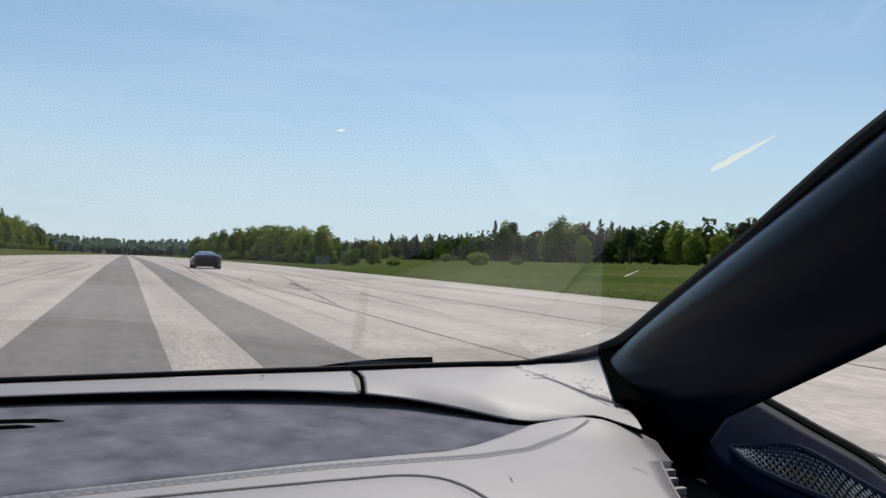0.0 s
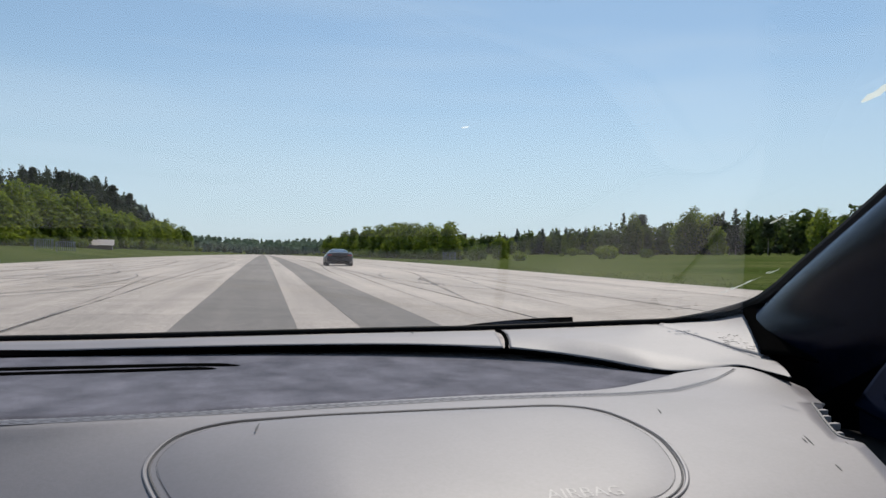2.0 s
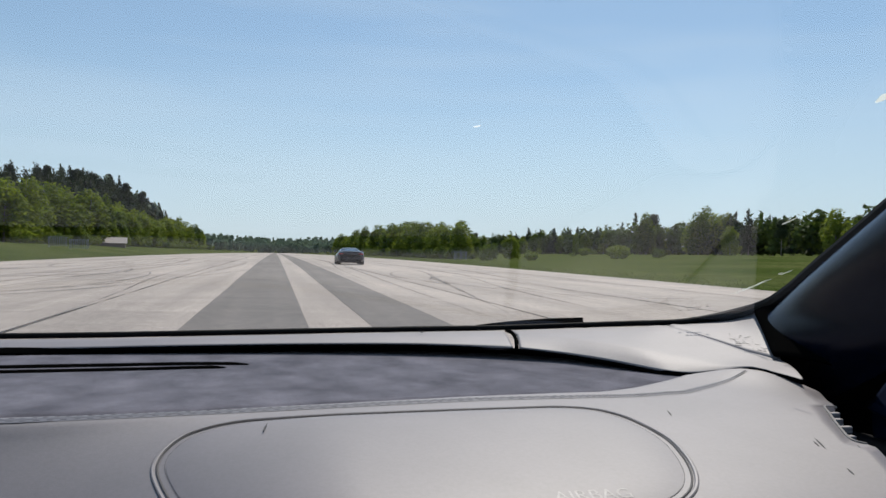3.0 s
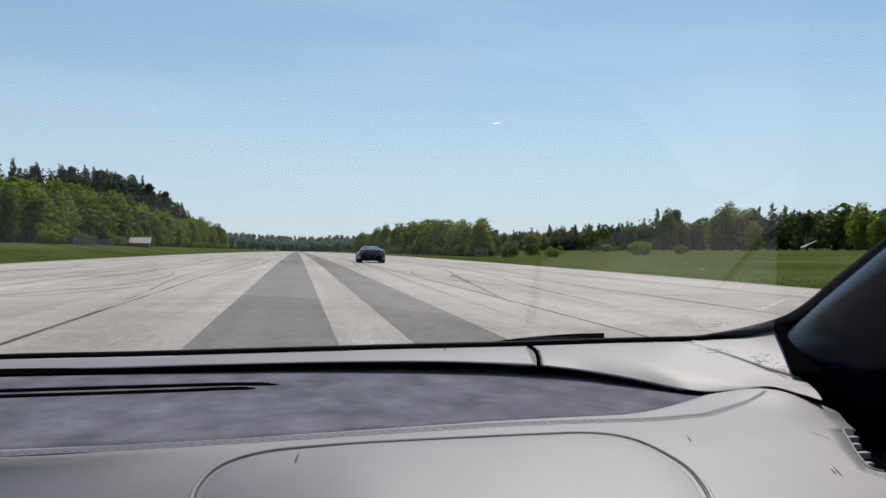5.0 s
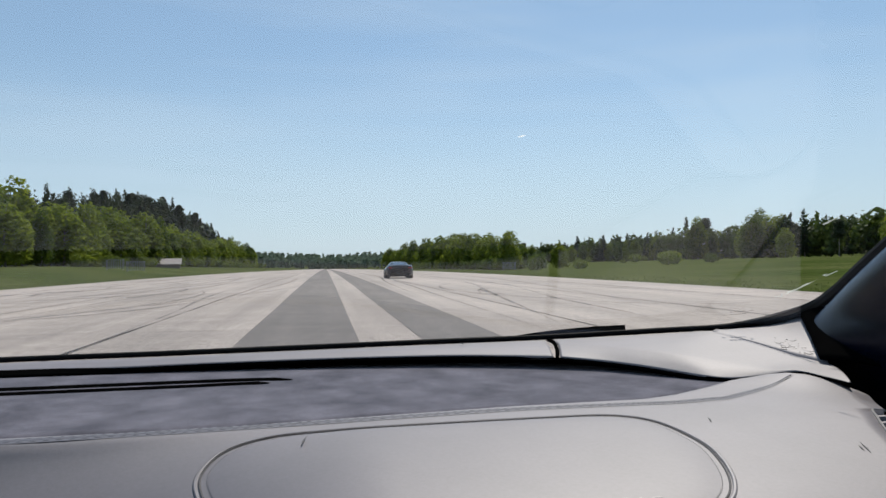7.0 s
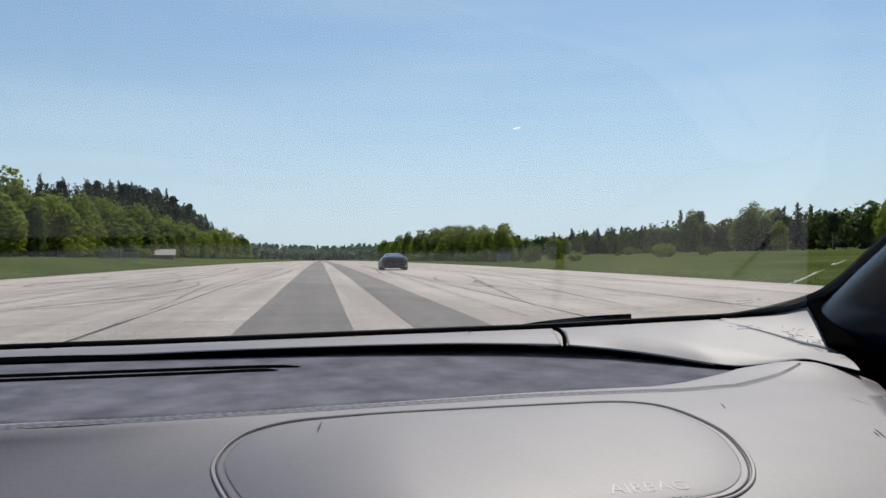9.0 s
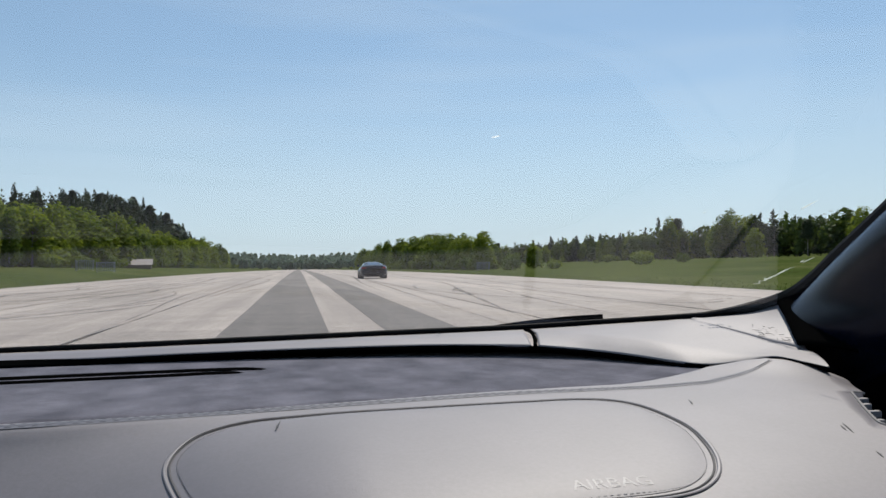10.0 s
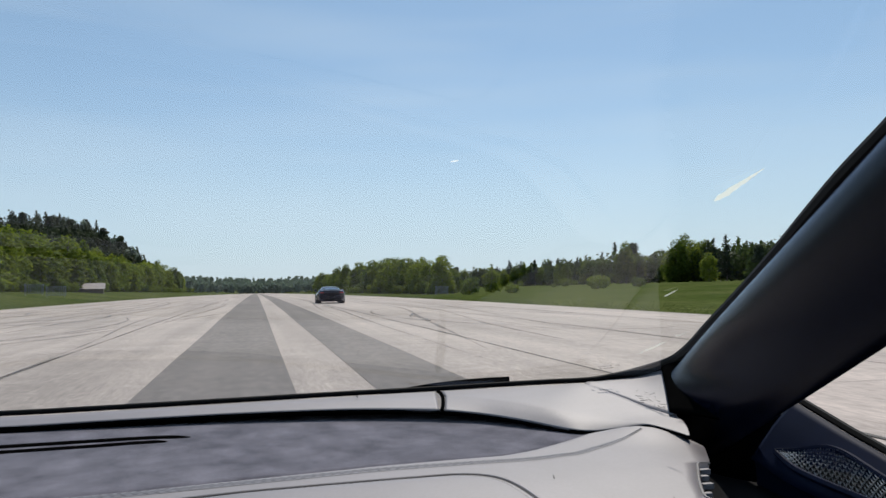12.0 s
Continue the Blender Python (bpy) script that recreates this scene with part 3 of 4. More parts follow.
part("scratch", tube([(0.313, 1.180, 1.0055), (0.3125, 1.198, 1.0052)], 0.0007, 4, 4), SEAM, dashboard, "small nick")

# airbag lid with its piped outline
LID = [(0.031, 0.673), (0.036, 0.698), (0.051, 0.717), (0.083, 0.731), (0.125, 0.735), (0.215, 0.742), (0.31, 0.7475), (0.366, 0.7465), (0.397, 0.722), (0.4105, 0.664), (0.408, 0.624), (0.397, 0.586), (0.379, 0.561), (0.350, 0.548), (0.285, 0.544), (0.21, 0.541), (0.15, 0.541), (0.113, 0.549), (0.078, 0.571), (0.055, 0.606), (0.040, 0.640)]
cxl, cyl = 0.225, 0.645


def lid_f(u, v):
    c = curve_at([(x, y, 0) for x, y in LID], u, True)
    x, y = lerp(cxl, c.x, v * 0.968), lerp(cyl, c.y, v * 0.968)
    return (x, y, dash_z(x, y) + 0.0022 * (1 - v ** 10) + 0.0004)


lid = part("airbag_lid", sheet(120, 30, lid_f), LEATHER, dashboard, "smooth airbag lid", True)


def lid_height(x, y):
    """Height of the lid's skin over the point x, y."""
    best = 9.0
    v = 0.0
    for i in range(240):
        c = curve_at([(a, b, 0) for a, b in LID], i / 240, True)
        dx, dy = c.x - cxl, c.y - cyl
        away = abs(dx * (y - cyl) - dy * (x - cxl)) / math.hypot(dx, dy)
        if dx * (x - cxl) + dy * (y - cyl) > 0 and away < best:
            best, v = away, math.hypot(x - cxl, y - cyl) / math.hypot(dx, dy) / 0.968
    return dash_z(x, y) + 0.0022 * (1 - min(1, v) ** 10) + 0.0004


def lid_offset(d, lift, count=72):
    """The lid's outline moved inwards by d metres, lying on the skin."""
    flat = [(x, y, 0) for x, y in LID]
    ring = []
    for i in range(count):
        p = curve_at(flat, i / count, True)
        along = (curve_at(flat, (i + 0.4) / count, True) - curve_at(flat, (i - 0.4) / count % 1.0, True)).normalized()
        side = Vector((-along.y, along.x, 0))
        if side.x * (cxl - p.x) + side.y * (cyl - p.y) < 0:
            side = -side
        q = p + side * d
        ring.append((q.x, q.y, lid_height(q.x, q.y) + lift))
    return ring


part("piping", tube(lid_offset(-0.0030, 0.0002), 0.0015, 220, 6, True, 0.45), LEATHER, lid, "raised leather piping")
part("seam", tube(lid_offset(0.0, 0.0001), 0.0008, 220, 6, True, 0.4), SEAM, lid, "dark recessed seam")


def stitches(pts, count, length, radius, parent, label, mat=None):
    """A row of sewn stitches along a curve, as one thread."""
    bm = bmesh.new()
    total = sum((curve_at(pts, (i + 1) / 200) - curve_at(pts, i / 200)).length for i in range(200))
    for k in range(count):
        t = (k + 0.5) / count
        a, b = curve_at(pts, t - length / total / 2), curve_at(pts, t + length / total / 2)
        d = (b - a).normalized()
        s = d.cross(Vector((0, 0, 1))).normalized() * radius
        up = Vector((0, 0, radius * 0.8))
        r0 = [bm.verts.new(a + q) for q in (s, up, -s)]
        m = (a + b) / 2 + up * 0.7
        r1 = [bm.verts.new(m + q) for q in (s, up, -s)]
        r2 = [bm.verts.new(b + q) for q in (s, up, -s)]
        for p, q in ((r0, r1), (r1, r2)):
            bm.faces.new((p[0], p[1], q[1], q[0]))
            bm.faces.new((p[1], p[2], q[2], q[1]))
    return part("stitching", bm, mat or THREAD, parent, label)


row = [(x, table(STITCH_Y, x), dash_z(x, table(STITCH_Y, x)) + 0.0006) for x in [-0.9 + 0.1 * i for i in range(14)] + [0.45, 0.49, 0.51, 0.54, 0.575, 0.60, 0.624]]
def on_dash(p, dy, lift):
    return Vector((p.x, p.y + dy, dash_z(p.x, p.y + dy) + lift))


part("seam_band", sheet(120, 3, lambda u, v: on_dash(curve_at(row, u), lerp(-0.003, 0.0115, v) * (1 - smooth(0.86, 1.0, u)), 0.0003 + 0.0004 * math.sin(math.pi * v))), BAND, dashboard, "soft blue-grey sewn band", True)
stitches(row, 210, 0.0034, 0.00032, dashboard, "row of grey stitches")
stitches([(x, y + 0.0085, dash_z(x, y + 0.0085) + 0.0007) for x, y, z in row[:-3]], 210, 0.0034, 0.00032, dashboard, "row of grey stitches")
part("seam", tube([(x, y + 0.0042, z + 0.0001) for x, y, z in row], 0.0007, 120, 5, flat=0.6), BAND, dashboard, "sewn leather seam")
for d, lift in ((-0.0045, 0.0), (0.0050, -0.0001)):
    ring = lid_offset(d, lift)
    stitches(ring + ring[:1], 330, 0.0017, 0.00022, lid, "row of fine stitches")


def lettering(text, size, m, mat, parent, name="lettering", label="", depth=0.00008):
    cu = bpy.data.curves.new(name, "FONT")
    cu.body, cu.size, cu.extrude = text, size, depth
    tmp = bpy.data.objects.new(name, cu)
    scene.collection.objects.link(tmp)
    bpy.context.view_layer.update()
    me = bpy.data.meshes.new_from_object(tmp.evaluated_get(bpy.context.evaluated_depsgraph_get()))
    bpy.data.objects.remove(tmp)
    bpy.data.curves.remove(cu)
    ob = part_mesh(name, me, mat, parent, label)
    ob.matrix_world = m
    return ob


word = lettering("AIRBAG", 0.0155, pose(0.288, 0.5570, 0.97, 0, 0, 1), INK, lid, label="pale printed word", depth=0.0)
for vert in word.data.vertices:          # laid down on the curved skin
    q = word.matrix_world @ vert.co
    vert.co.z += lid_height(q.x, q.y) + 0.00015 - q.z

# scuffs on the leather
for pts in ([(0.5365, 0.645), (0.533, 0.633), (0.5295, 0.622)], [(0.531, 0.639), (0.529, 0.632), (0.5275, 0.627)], [(0.5215, 0.588), (0.519, 0.577)], [(0.562, 0.628), (0.560, 0.622)], [(0.451, 0.728), (0.4485, 0.718), (0.446, 0.711)], [(0.107, 0.714), (0.105, 0.704), (0.104, 0.695)]):
    q = [(x, y, dash_z(x, y) + (0.0042 if x < 0.2 else 0.0002)) for x, y in pts]
    part("scuff", tube(q, lambda t: 0.0008 * math.sin(math.pi * min(0.97, max(0.05, t))), 10, 5, flat=0.4), LEATHER_EDGE if pts[0][0] > 0.55 else SEAM, dashboard, "dark scuff")

# pale cover beside the grip recess in the dashboard's end
G0 = [(0.5495, 0.524, 0.933), (0.5405, 0.505, 0.927), (0.530, 0.47, 0.916), (0.516, 0.43, 0.900)]
G1 = [(0.556, 0.530, 0.934), (0.559, 0.507, 0.926), (0.553, 0.47, 0.913), (0.540, 0.43, 0.897)]
thick(part("grip_cover", sheet(12, 6, strip_f(G0, G1, 0.002)), LEATHER, dashboard, "pale leather grip cover", True), 0.004)

# side demister at the end of the dashboard
part("side_vent_frame", tube([(x, y, dash_z(x, y) - 0.0006) for x, y in ((0.636, 0.750), (0.627, 0.747), (0.618, 0.742), (0.600, 0.711), (0.582, 0.678), (0.566, 0.641), (0.572, 0.630))], 0.0018, 36, 6), LEATHER_EDGE, dashboard, "light vent frame")
for k in range(4):
    t = k / 3
    p = Vector((0.628, 0.730)).lerp(Vector((0.588, 0.655)), t)
    z = dash_z(p.x - 0.008, p.y) - 0.002
    bm = bmesh.new()
    box(bm, p.x - 0.016, p.x - 0.004 - 0.003 * (k % 2), p.y - 0.003, p.y + 0.003, z - 0.006, z, 0.0009)
    part("vent_fin", bm, LEATHER, dashboard)
bm = bmesh.new()
box(bm, 0.800, 0.816, 0.79, 1.24, 0.30, 1.004, 0.002)
part("footwell_side", bm, BLACK_PLASTIC, car, "black side panel")
bm = bmesh.new()
box(bm, 0.53, 0.795, 0.10, 1.15, 0.30, 0.905, 0.02)
part("dash_end_panel", bm, BLACK_PLASTIC, car, "black end panel of the dashboard")
part("dash_end_cap", sheet(8, 8, lambda u, v: (lerp(table(RIGHT_X, lerp(0.2, 0.85, v)) - 0.004, 0.80, u), lerp(0.2, 0.86, v), lerp(dash_z(0.5, lerp(0.2, 0.85, v)) - 0.02, 0.915, u ** 0.5))), BLACK_PLASTIC, car, "black dashboard end", True)


# pillars: a rounded, padded bar from the dashboard's corner up to the roof
def pillar_line(z, foot, way):
    k = (z - 1.0) / way[2]
    return Vector((foot[0] + way[0] * k, foot[1] + way[1] * k, z))


def pillar(sign):
    def f(u, v):
        z = lerp(0.93, 1.47, u)
        a = pillar_line(z, (0.800, 1.180), (-0.147, -0.894, 0.411))
        b = pillar_line(z, (0.730, 0.798), (-0.110, -0.820, 0.380))
        flare = smooth(1.12, 1.03, z)
        a = a + Vector((-0.026, -0.045, 0)) * flare
        ang = math.pi * v
        c, half = (a + b) / 2, (a - b) / 2
        p = c + half * math.cos(ang) + Vector((-0.036, -0.004, -0.022)) * math.sin(math.pi * v ** 0.56) ** 1.1 * (0.35 + 0.65 * smooth(1.0, 1.14, z)) + Vector((-0.018, -0.006, 0.003)) * math.sin(math.pi * min(1, v * 1.25)) * smooth(1.07, 1.015, z)
        if sign < 0:
            p.x = 2 * CX - p.x
        return p
    return sheet(26, 32, f)


thick(part("windscreen_pillar", pillar(1), PILLAR_CLOTH, car, "dark navy padded windscreen pillar", True), 0.03, 1.0)
thick(part("windscreen_pillar", pillar(-1), PILLAR_CLOTH, car, "dark navy padded windscreen pillar", True), 0.03, -1.0)

# light trim at the foot of the pillar
P0 = [(0.640, 1.096, 1.0222), (0.660, 1.026, 1.0133), (0.673, 0.958, 1.0043), (0.690, 0.914, 0.9982)]
P1 = [(0.660, 1.112, 1.0225), (0.70, 1.112, 1.0255), (0.735, 1.098, 1.0320), (0.759, 1.068, 1.0435)]
thick(part("pillar_foot_trim", sheet(14, 10, strip_f(P0, P1, 0.002)), LEATHER, car, "light grey trim at the pillar's foot", True), 0.005)
E0, E1 = Vector(P0[-1]), Vector(P1[-1])


def base_f(u, v):
    """The cloth, blackened for shade, rolls up from the trim's end in under the pillar."""
    way = Vector((0.055, -0.055, -0.016)).lerp(Vector((0.035, -0.02, 0.02)), u)
    return E0.lerp(E1, u) + way * (1.12 * v - 0.12) + Vector((-0.003, -0.003, 0.010)) * math.sin(math.pi * min(1, 0.06 + v * 0.6))


# black in place of the pillar cloth: the shade here is painted
thick(part("pillar_base", sheet(14, 10, base_f), VOID, car, "dark cloth round the pillar's foot, its shade painted black", True), 0.004)
# dark strokes paint the shadow that marks on the glass cast on the trim
bm = bmesh.new()
rnd = random.Random(40)
for k in range(34):
    u = 0.56 + 0.36 * rnd.random()
    p = curve_at(P0, u).lerp(curve_at(P1, u), 0.04 + 0.38 * rnd.random() ** 1.6) + Vector((0, 0, 0.0022))
    tube([p, p + Vector((rnd.uniform(-0.006, 0.006), rnd.uniform(-0.008, 0.008), 0.0004))], 0.00026, 2, 4, bm=bm)
tagged(part("scuffed_patch", bm, SEAM, car, "fine dark strokes painting the shadow of marks on the glass"), kind="stuff")


# windscreen: bowed glass with a black edge
def glass_base(x):
    return 1.33 - 0.30 * ((x - CX) / 0.9) ** 2 * 0.62


def glass_f(u, v):
    top, bottom = 1.445, 0.985
    z = lerp(bottom, top, v)
    half_w = lerp(0.905, 0.715, v)
    x = CX + lerp(-half_w, half_w, u)
    y = glass_base(CX + (x - CX) * 0.9 / half_w) + (1.0 - z) * lerp(2.17, 2.17, abs(2 * u - 1))
    return (x, y, z)


windscreen = part("windscreen", sheet(30, 16, glass_f), GLASS, car, "clean raked windscreen", True)
windscreen.visible_shadow = False
part("glass_edge", tube([(-0.9, 1.20, 0.9865), (-0.6, 1.236, 0.9895), (-0.28, 1.256, 0.9935), (-0.13, 1.244, 0.9965), (0.0, 1.237, 0.9995), (0.135, 1.232, 1.0025), (0.286, 1.229, 1.0055), (0.437, 1.217, 1.009), (0.535, 1.182, 1.0155), (0.603, 1.142, 1.0215), (0.643, 1.110, 1.0256),
     (0.686, 1.116, 1.0275), (0.720, 1.104, 1.0335), (0.748, 1.082, 1.0435), (0.762, 1.050, 1.057), (0.761, 1.0, 1.079), (0.750, 0.930, 1.1115), (0.737, 0.836, 1.155), (0.719, 0.740, 1.198), (0.705, 0.670, 1.231), (0.692, 0.600, 1.264), (0.682, 0.525, 1.298), (0.665, 0.400, 1.356), (0.647, 0.270, 1.415)],
     lambda t: 0.0040 + 0.0036 * smooth(0.44, 0.56, t), 200, 8), BLACK, car, "black rubber edge of the glass")
wiper = part("wiper", tube([(0.395, 1.236, 1.0085), (0.445, 1.232, 1.0135), (0.50, 1.215, 1.0180), (0.553, 1.190, 1.0215)], lambda t: 0.0016 + 0.0046 * min(1, t * 1.3), 24, 6, flat=0.85), VOID, car, "black wiper blade")

# what has dried on the glass


def dried(name, a, b, width, mat, label, seed, n=14):
    """A thin dried streak on the glass from a to b, ragged and tapering."""
    rnd = random.Random(seed)
    a, b = Vector(a), Vector(b)
    across = (b - a).cross(Vector((0.12, 0.40, 0.91))).normalized()
    w = [(rnd.uniform(0.7, 1.2), rnd.uniform(0.7, 1.2)) for _ in range(n + 1)]

    def f(u, v):
        k = round(u * n)
        r = width * min(1, u * 5 + 0.25) * (1 - u) ** 0.75
        return a.lerp(b, u) + across * (r * (w[k][0] if v > 0.5 else -w[k][1]))
    return part(name, sheet(n, 1, f), mat, windscreen, label)


dried("insect_splash", (0.585, 0.641, 1.2435), (0.604, 0.589, 1.2675), 0.0056, SPLAT, "pale yellow insect splash", 3)
smear_rnd = random.Random(12)
S0, S1 = Vector((0.689, 1.0165, 1.0702)), Vector((0.723, 0.9462, 1.1027))
side = (S1 - S0).cross(Vector((0.12, 0.40, 0.91))).normalized()
for k in range(5):           # a small zigzag where the smear begins
    dried("smear", S0.lerp(S1, 0.05 * k) + side * 0.004 * (-1) ** k, S0.lerp(S1, 0.05 * k + 0.06) - side * 0.0045 * (-1) ** k, 0.0011, SMEAR, "dried whitish smear", 30 + k, 8)
for k in range(13):          # then a broken streak
    t = smear_rnd.uniform(0.14, 0.88)
    off = side * smear_rnd.gauss(0, 0.0016)
    dried("smear", S0.lerp(S1, t) + off, S0.lerp(S1, t + smear_rnd.uniform(0.08, 0.22)) + off + side * smear_rnd.gauss(0, 0.0012), smear_rnd.uniform(0.0006, 0.0022), SMEAR, "dried whitish smear", 40 + k, 8)
dried("dried_drop", (0.6362, 0.838, 1.1523), (0.6445, 0.820, 1.1607), 0.0022, SMEAR, "pale dried drop", 61, 8)
for x, y, z in ((0.5235, 0.8763, 1.1349), (0.552, 0.893, 1.128), (0.531, 0.842, 1.150)):
    dried("dried_drop", (x - 0.001, y + 0.002, z - 0.001), (x + 0.001, y - 0.002, z + 0.001), 0.0009, SMEAR, "pale dried speck", 62, 6)

bm = bmesh.new()
for k in range(7):
    for q in range(2):
        if (k * 7 + q * 3) % 5:
            box(bm, 0.645 + k * 0.0053, 0.6485 + k * 0.0053, 1.064 - k * 0.0008 + q * 0.009, 1.068 - k * 0.0008 + q * 0.009, 1.0485 + k * 0.0004 - q * 0.004, 1.0488 + k * 0.0004 - q * 0.004)
part("glass_print", bm, FRIT, windscreen, "small dark printed mark")

# door with its loudspeaker grille
BELT = [(0.803, 0.835, 1.023), (0.791, 0.764, 1.011), (0.785, 0.721, 1.003), (0.777, 0.658, 0.992), (0.765, 0.58, 0.976), (0.75, 0.40, 0.968), (0.74, 0.0, 0.965), (0.74, -0.9, 0.965)]
LOW = [(0.748, 0.845, 0.955), (0.738, 0.765, 0.945), (0.735, 0.705, 0.942), (0.733, 0.635, 0.940), (0.730, 0.55, 0.937), (0.725, 0.40, 0.932), (0.72, 0.0, 0.93), (0.72, -0.9, 0.93)]
GRILLE_TOP = [(0.7600, 0.806, 0.9665), (0.769, 0.772, 0.973), (0.776, 0.727, 0.9825), (0.773, 0.690, 0.980), (0.764, 0.635, 0.970), (0.756, 0.57, 0.960), (0.751, 0.50, 0.955)]
GRILLE_LOW = [(0.7595, 0.804, 0.9655), (0.751, 0.752, 0.9555), (0.748, 0.700, 0.9525), (0.7465, 0.650, 0.951), (0.745, 0.60, 0.949), (0.743, 0.55, 0.947), (0.741, 0.49, 0.944)]
door_skin = thick(part("door", sheet(60, 8, strip_f(BELT, LOW, 0.004)), NAVY, car, "navy leather door top", True), 0.012, 1.0)
part("door_card", sheet(40, 6, lambda u, v: curve_at(LOW, u) + Vector((0.006 + 0.03 * v, 0, -0.002 - 0.5 * v))), NAVY, door_skin, "dark navy door card", True)
part("window_seal", tube([(x + 0.006, y, z + 0.002) for x, y, z in BELT], 0.0045, 60, 6), BLACK, door_skin, "ribbed black window seal")
bm = bmesh.new()
box(bm, 0.645, 0.84, -0.95, 0.40, 0.22, 0.885, 0.02)
part("door_body", bm, NAVY, door_skin)


def grille_at(u, v):
    """A place on the grille's field: u from its tip rearwards, v from its upper to its lower edge."""
    return curve_at(GRILLE_TOP, u).lerp(curve_at(GRILLE_LOW, u), v) + Vector((-0.005, 0, 0.004))


part("grille_backing", sheet(24, 8, lambda u, v: grille_at(u, v)), BLACK, door_skin, "black grille backing")
bm = bmesh.new()
for i in range(64):
    for j in range(9):
        u, v = (i + 0.5) / 64, (j + 0.5) / 9
        s = 0.4 if (i + j) % 2 else -0.4
        a, b = grille_at(max(0, u - 0.006), min(1, max(0, v - s / 9))), grille_at(u + 0.006, min(1, max(0, v + s / 9)))
        d = (b - a)
        w = Vector((-0.3, 1, 0.2)).cross(d).normalized() * 0.0012
        nrm = Vector((-0.0016, 0, 0.0016))
        q = [bm.verts.new(p) for p in (a - w, a + w, b + w, b - w)]
        m2 = [bm.verts.new((a + b) / 2 + nrm + w), bm.verts.new((a + b) / 2 + nrm - w)]
        bm.faces.new((q[0], q[1], m2[0], m2[1]))
        bm.faces.new((m2[1], m2[0], q[2], q[3]))
part("loudspeaker_mesh", bm, MESH_METAL, door_skin, "woven metal loudspeaker mesh")
rim_pts = [tuple(grille_at(u, 0)) for u in (0, 0.15, 0.35, 0.7, 1.0)]
part("grille_frame", tube(rim_pts, 0.0035, 40, 6), NAVY, door_skin)
part("grille_frame", tube([tuple(grille_at(u, 1)) for u in (0, 0.15, 0.35, 0.7, 1.0)], 0.004, 40, 6), NAVY, door_skin)

# plain shell that closes the cabin
bm = bmesh.new()
box(bm, CX - 0.68, CX + 0.68, -1.15, 0.30, 1.462, 1.50, 0.02)
part("roof", bm, SHELL, car, "dark cabin roof")
bm = bmesh.new()
box(bm, CX - 0.9, CX + 0.9, -1.2, -1.1, 0.2, 1.48, 0.02)
part("rear_wall", bm, SHELL, car, "dark wall behind the seats")
bm = bmesh.new()
box(bm, CX - 0.92, CX + 0.92, -1.2, 1.3, 0.17, 0.22, 0.01)
part("cabin_floor", bm, SHELL, car)
bm = bmesh.new()
box(bm, CX - 0.95, CX - 0.86, -1.1, 0.85, 0.2, 0.95, 0.02)
part("driver_door", bm, NAVY, car)
# unseen walls on both sides, added to cut the light on the dashboard
for side in (-1, 1):
    bm = bmesh.new()
    box(bm, CX + side * 0.80 - 0.05, CX + side * 0.80 + 0.05, -1.1, -0.35, 0.9, 1.48, 0.02)
    part("rear_side_wall", bm, SHELL, car, "unseen dark wall added behind the door to block light")
bm = bmesh.new()
box(bm, CX - 0.9, CX + 0.9, 1.16, 1.24, 0.22, 0.975, 0.01)
part("bulkhead", bm, BLACK_PLASTIC, car)


def hood_f(u, v):
    x = CX + lerp(-0.88, 0.88, u)
    e = abs(2 * u - 1)
    return (x, lerp(1.25, 2.75 - 0.3 * e ** 3, v), lerp(0.86, 0.52, v ** 1.6) - 0.10 * e ** 4)


thick(part("bonnet", sheet(16, 12, hood_f), CAR_PAINT, car, "dark bonnet", True), 0.03)
bm = bmesh.new()
box(bm, CX - 0.93, CX + 0.93, -1.75, 2.6, 0.16, 0.5, 0.06)
part("lower_body", bm, CAR_PAINT, car)


def wheel(parent, x, y, z, r, w):
    """A tyre with its rim, axle across."""
    bm = bmesh.new()
    prof = [(r * 0.68, -w / 2), (r * 0.93, -w / 2), (r, -w / 2 + 0.03), (r, w / 2 - 0.03), (r * 0.93, w / 2), (r * 0.68, w / 2)]
    n = 28
    rings = [[bm.verts.new((x + px, y + pr * math.cos(2 * math.pi * k / n), z + pr * math.sin(2 * math.pi * k / n))) for pr, px in prof] for k in range(n)]
    for k in range(n):
        a, b = rings[k], rings[(k + 1) % n]
        for q in range(len(prof)):
            bm.faces.new((a[q], a[(q + 1) % len(prof)], b[(q + 1) % len(prof)], b[q]))
    wh = part("wheel", bm, TYRE, parent, "black tyre on a dark alloy rim", True)
    bm = bmesh.new()
    for k in range(10):
        a = 2 * math.pi * k / 10
        m = Matrix.Translation((x, y, z)) @ Matrix.Rotation(a, 4, "X") @ Matrix.Translation((0, 0, r * 0.36)) @ Matrix.Diagonal((w * 0.5, r * 0.10, r * 0.68, 1))
        bmesh.ops.create_cube(bm, size=1.0, matrix=m)
    bmesh.ops.create_cone(bm, cap_ends=True, segments=16, radius1=r * 0.16, radius2=r * 0.16, depth=w * 0.7, matrix=Matrix.Translation((x, y, z)) @ Matrix.Rotation(math.pi / 2, 4, "Y"))
    part("rim", bm, RIM, wh)
    return wh


for wx in (CX - 0.83, CX + 0.83):
    for wy in (-1.15, 1.55):
        wheel(car, wx, wy, 0.335, 0.335, 0.26)


# ---- the car ahead ----
lead = thing("sports_car", "low dark blue coupe with red tail lamps driving on the concrete", "car", pose(5.4, 58.0, runway_z(58.0), 0.25, 0, -1.0))
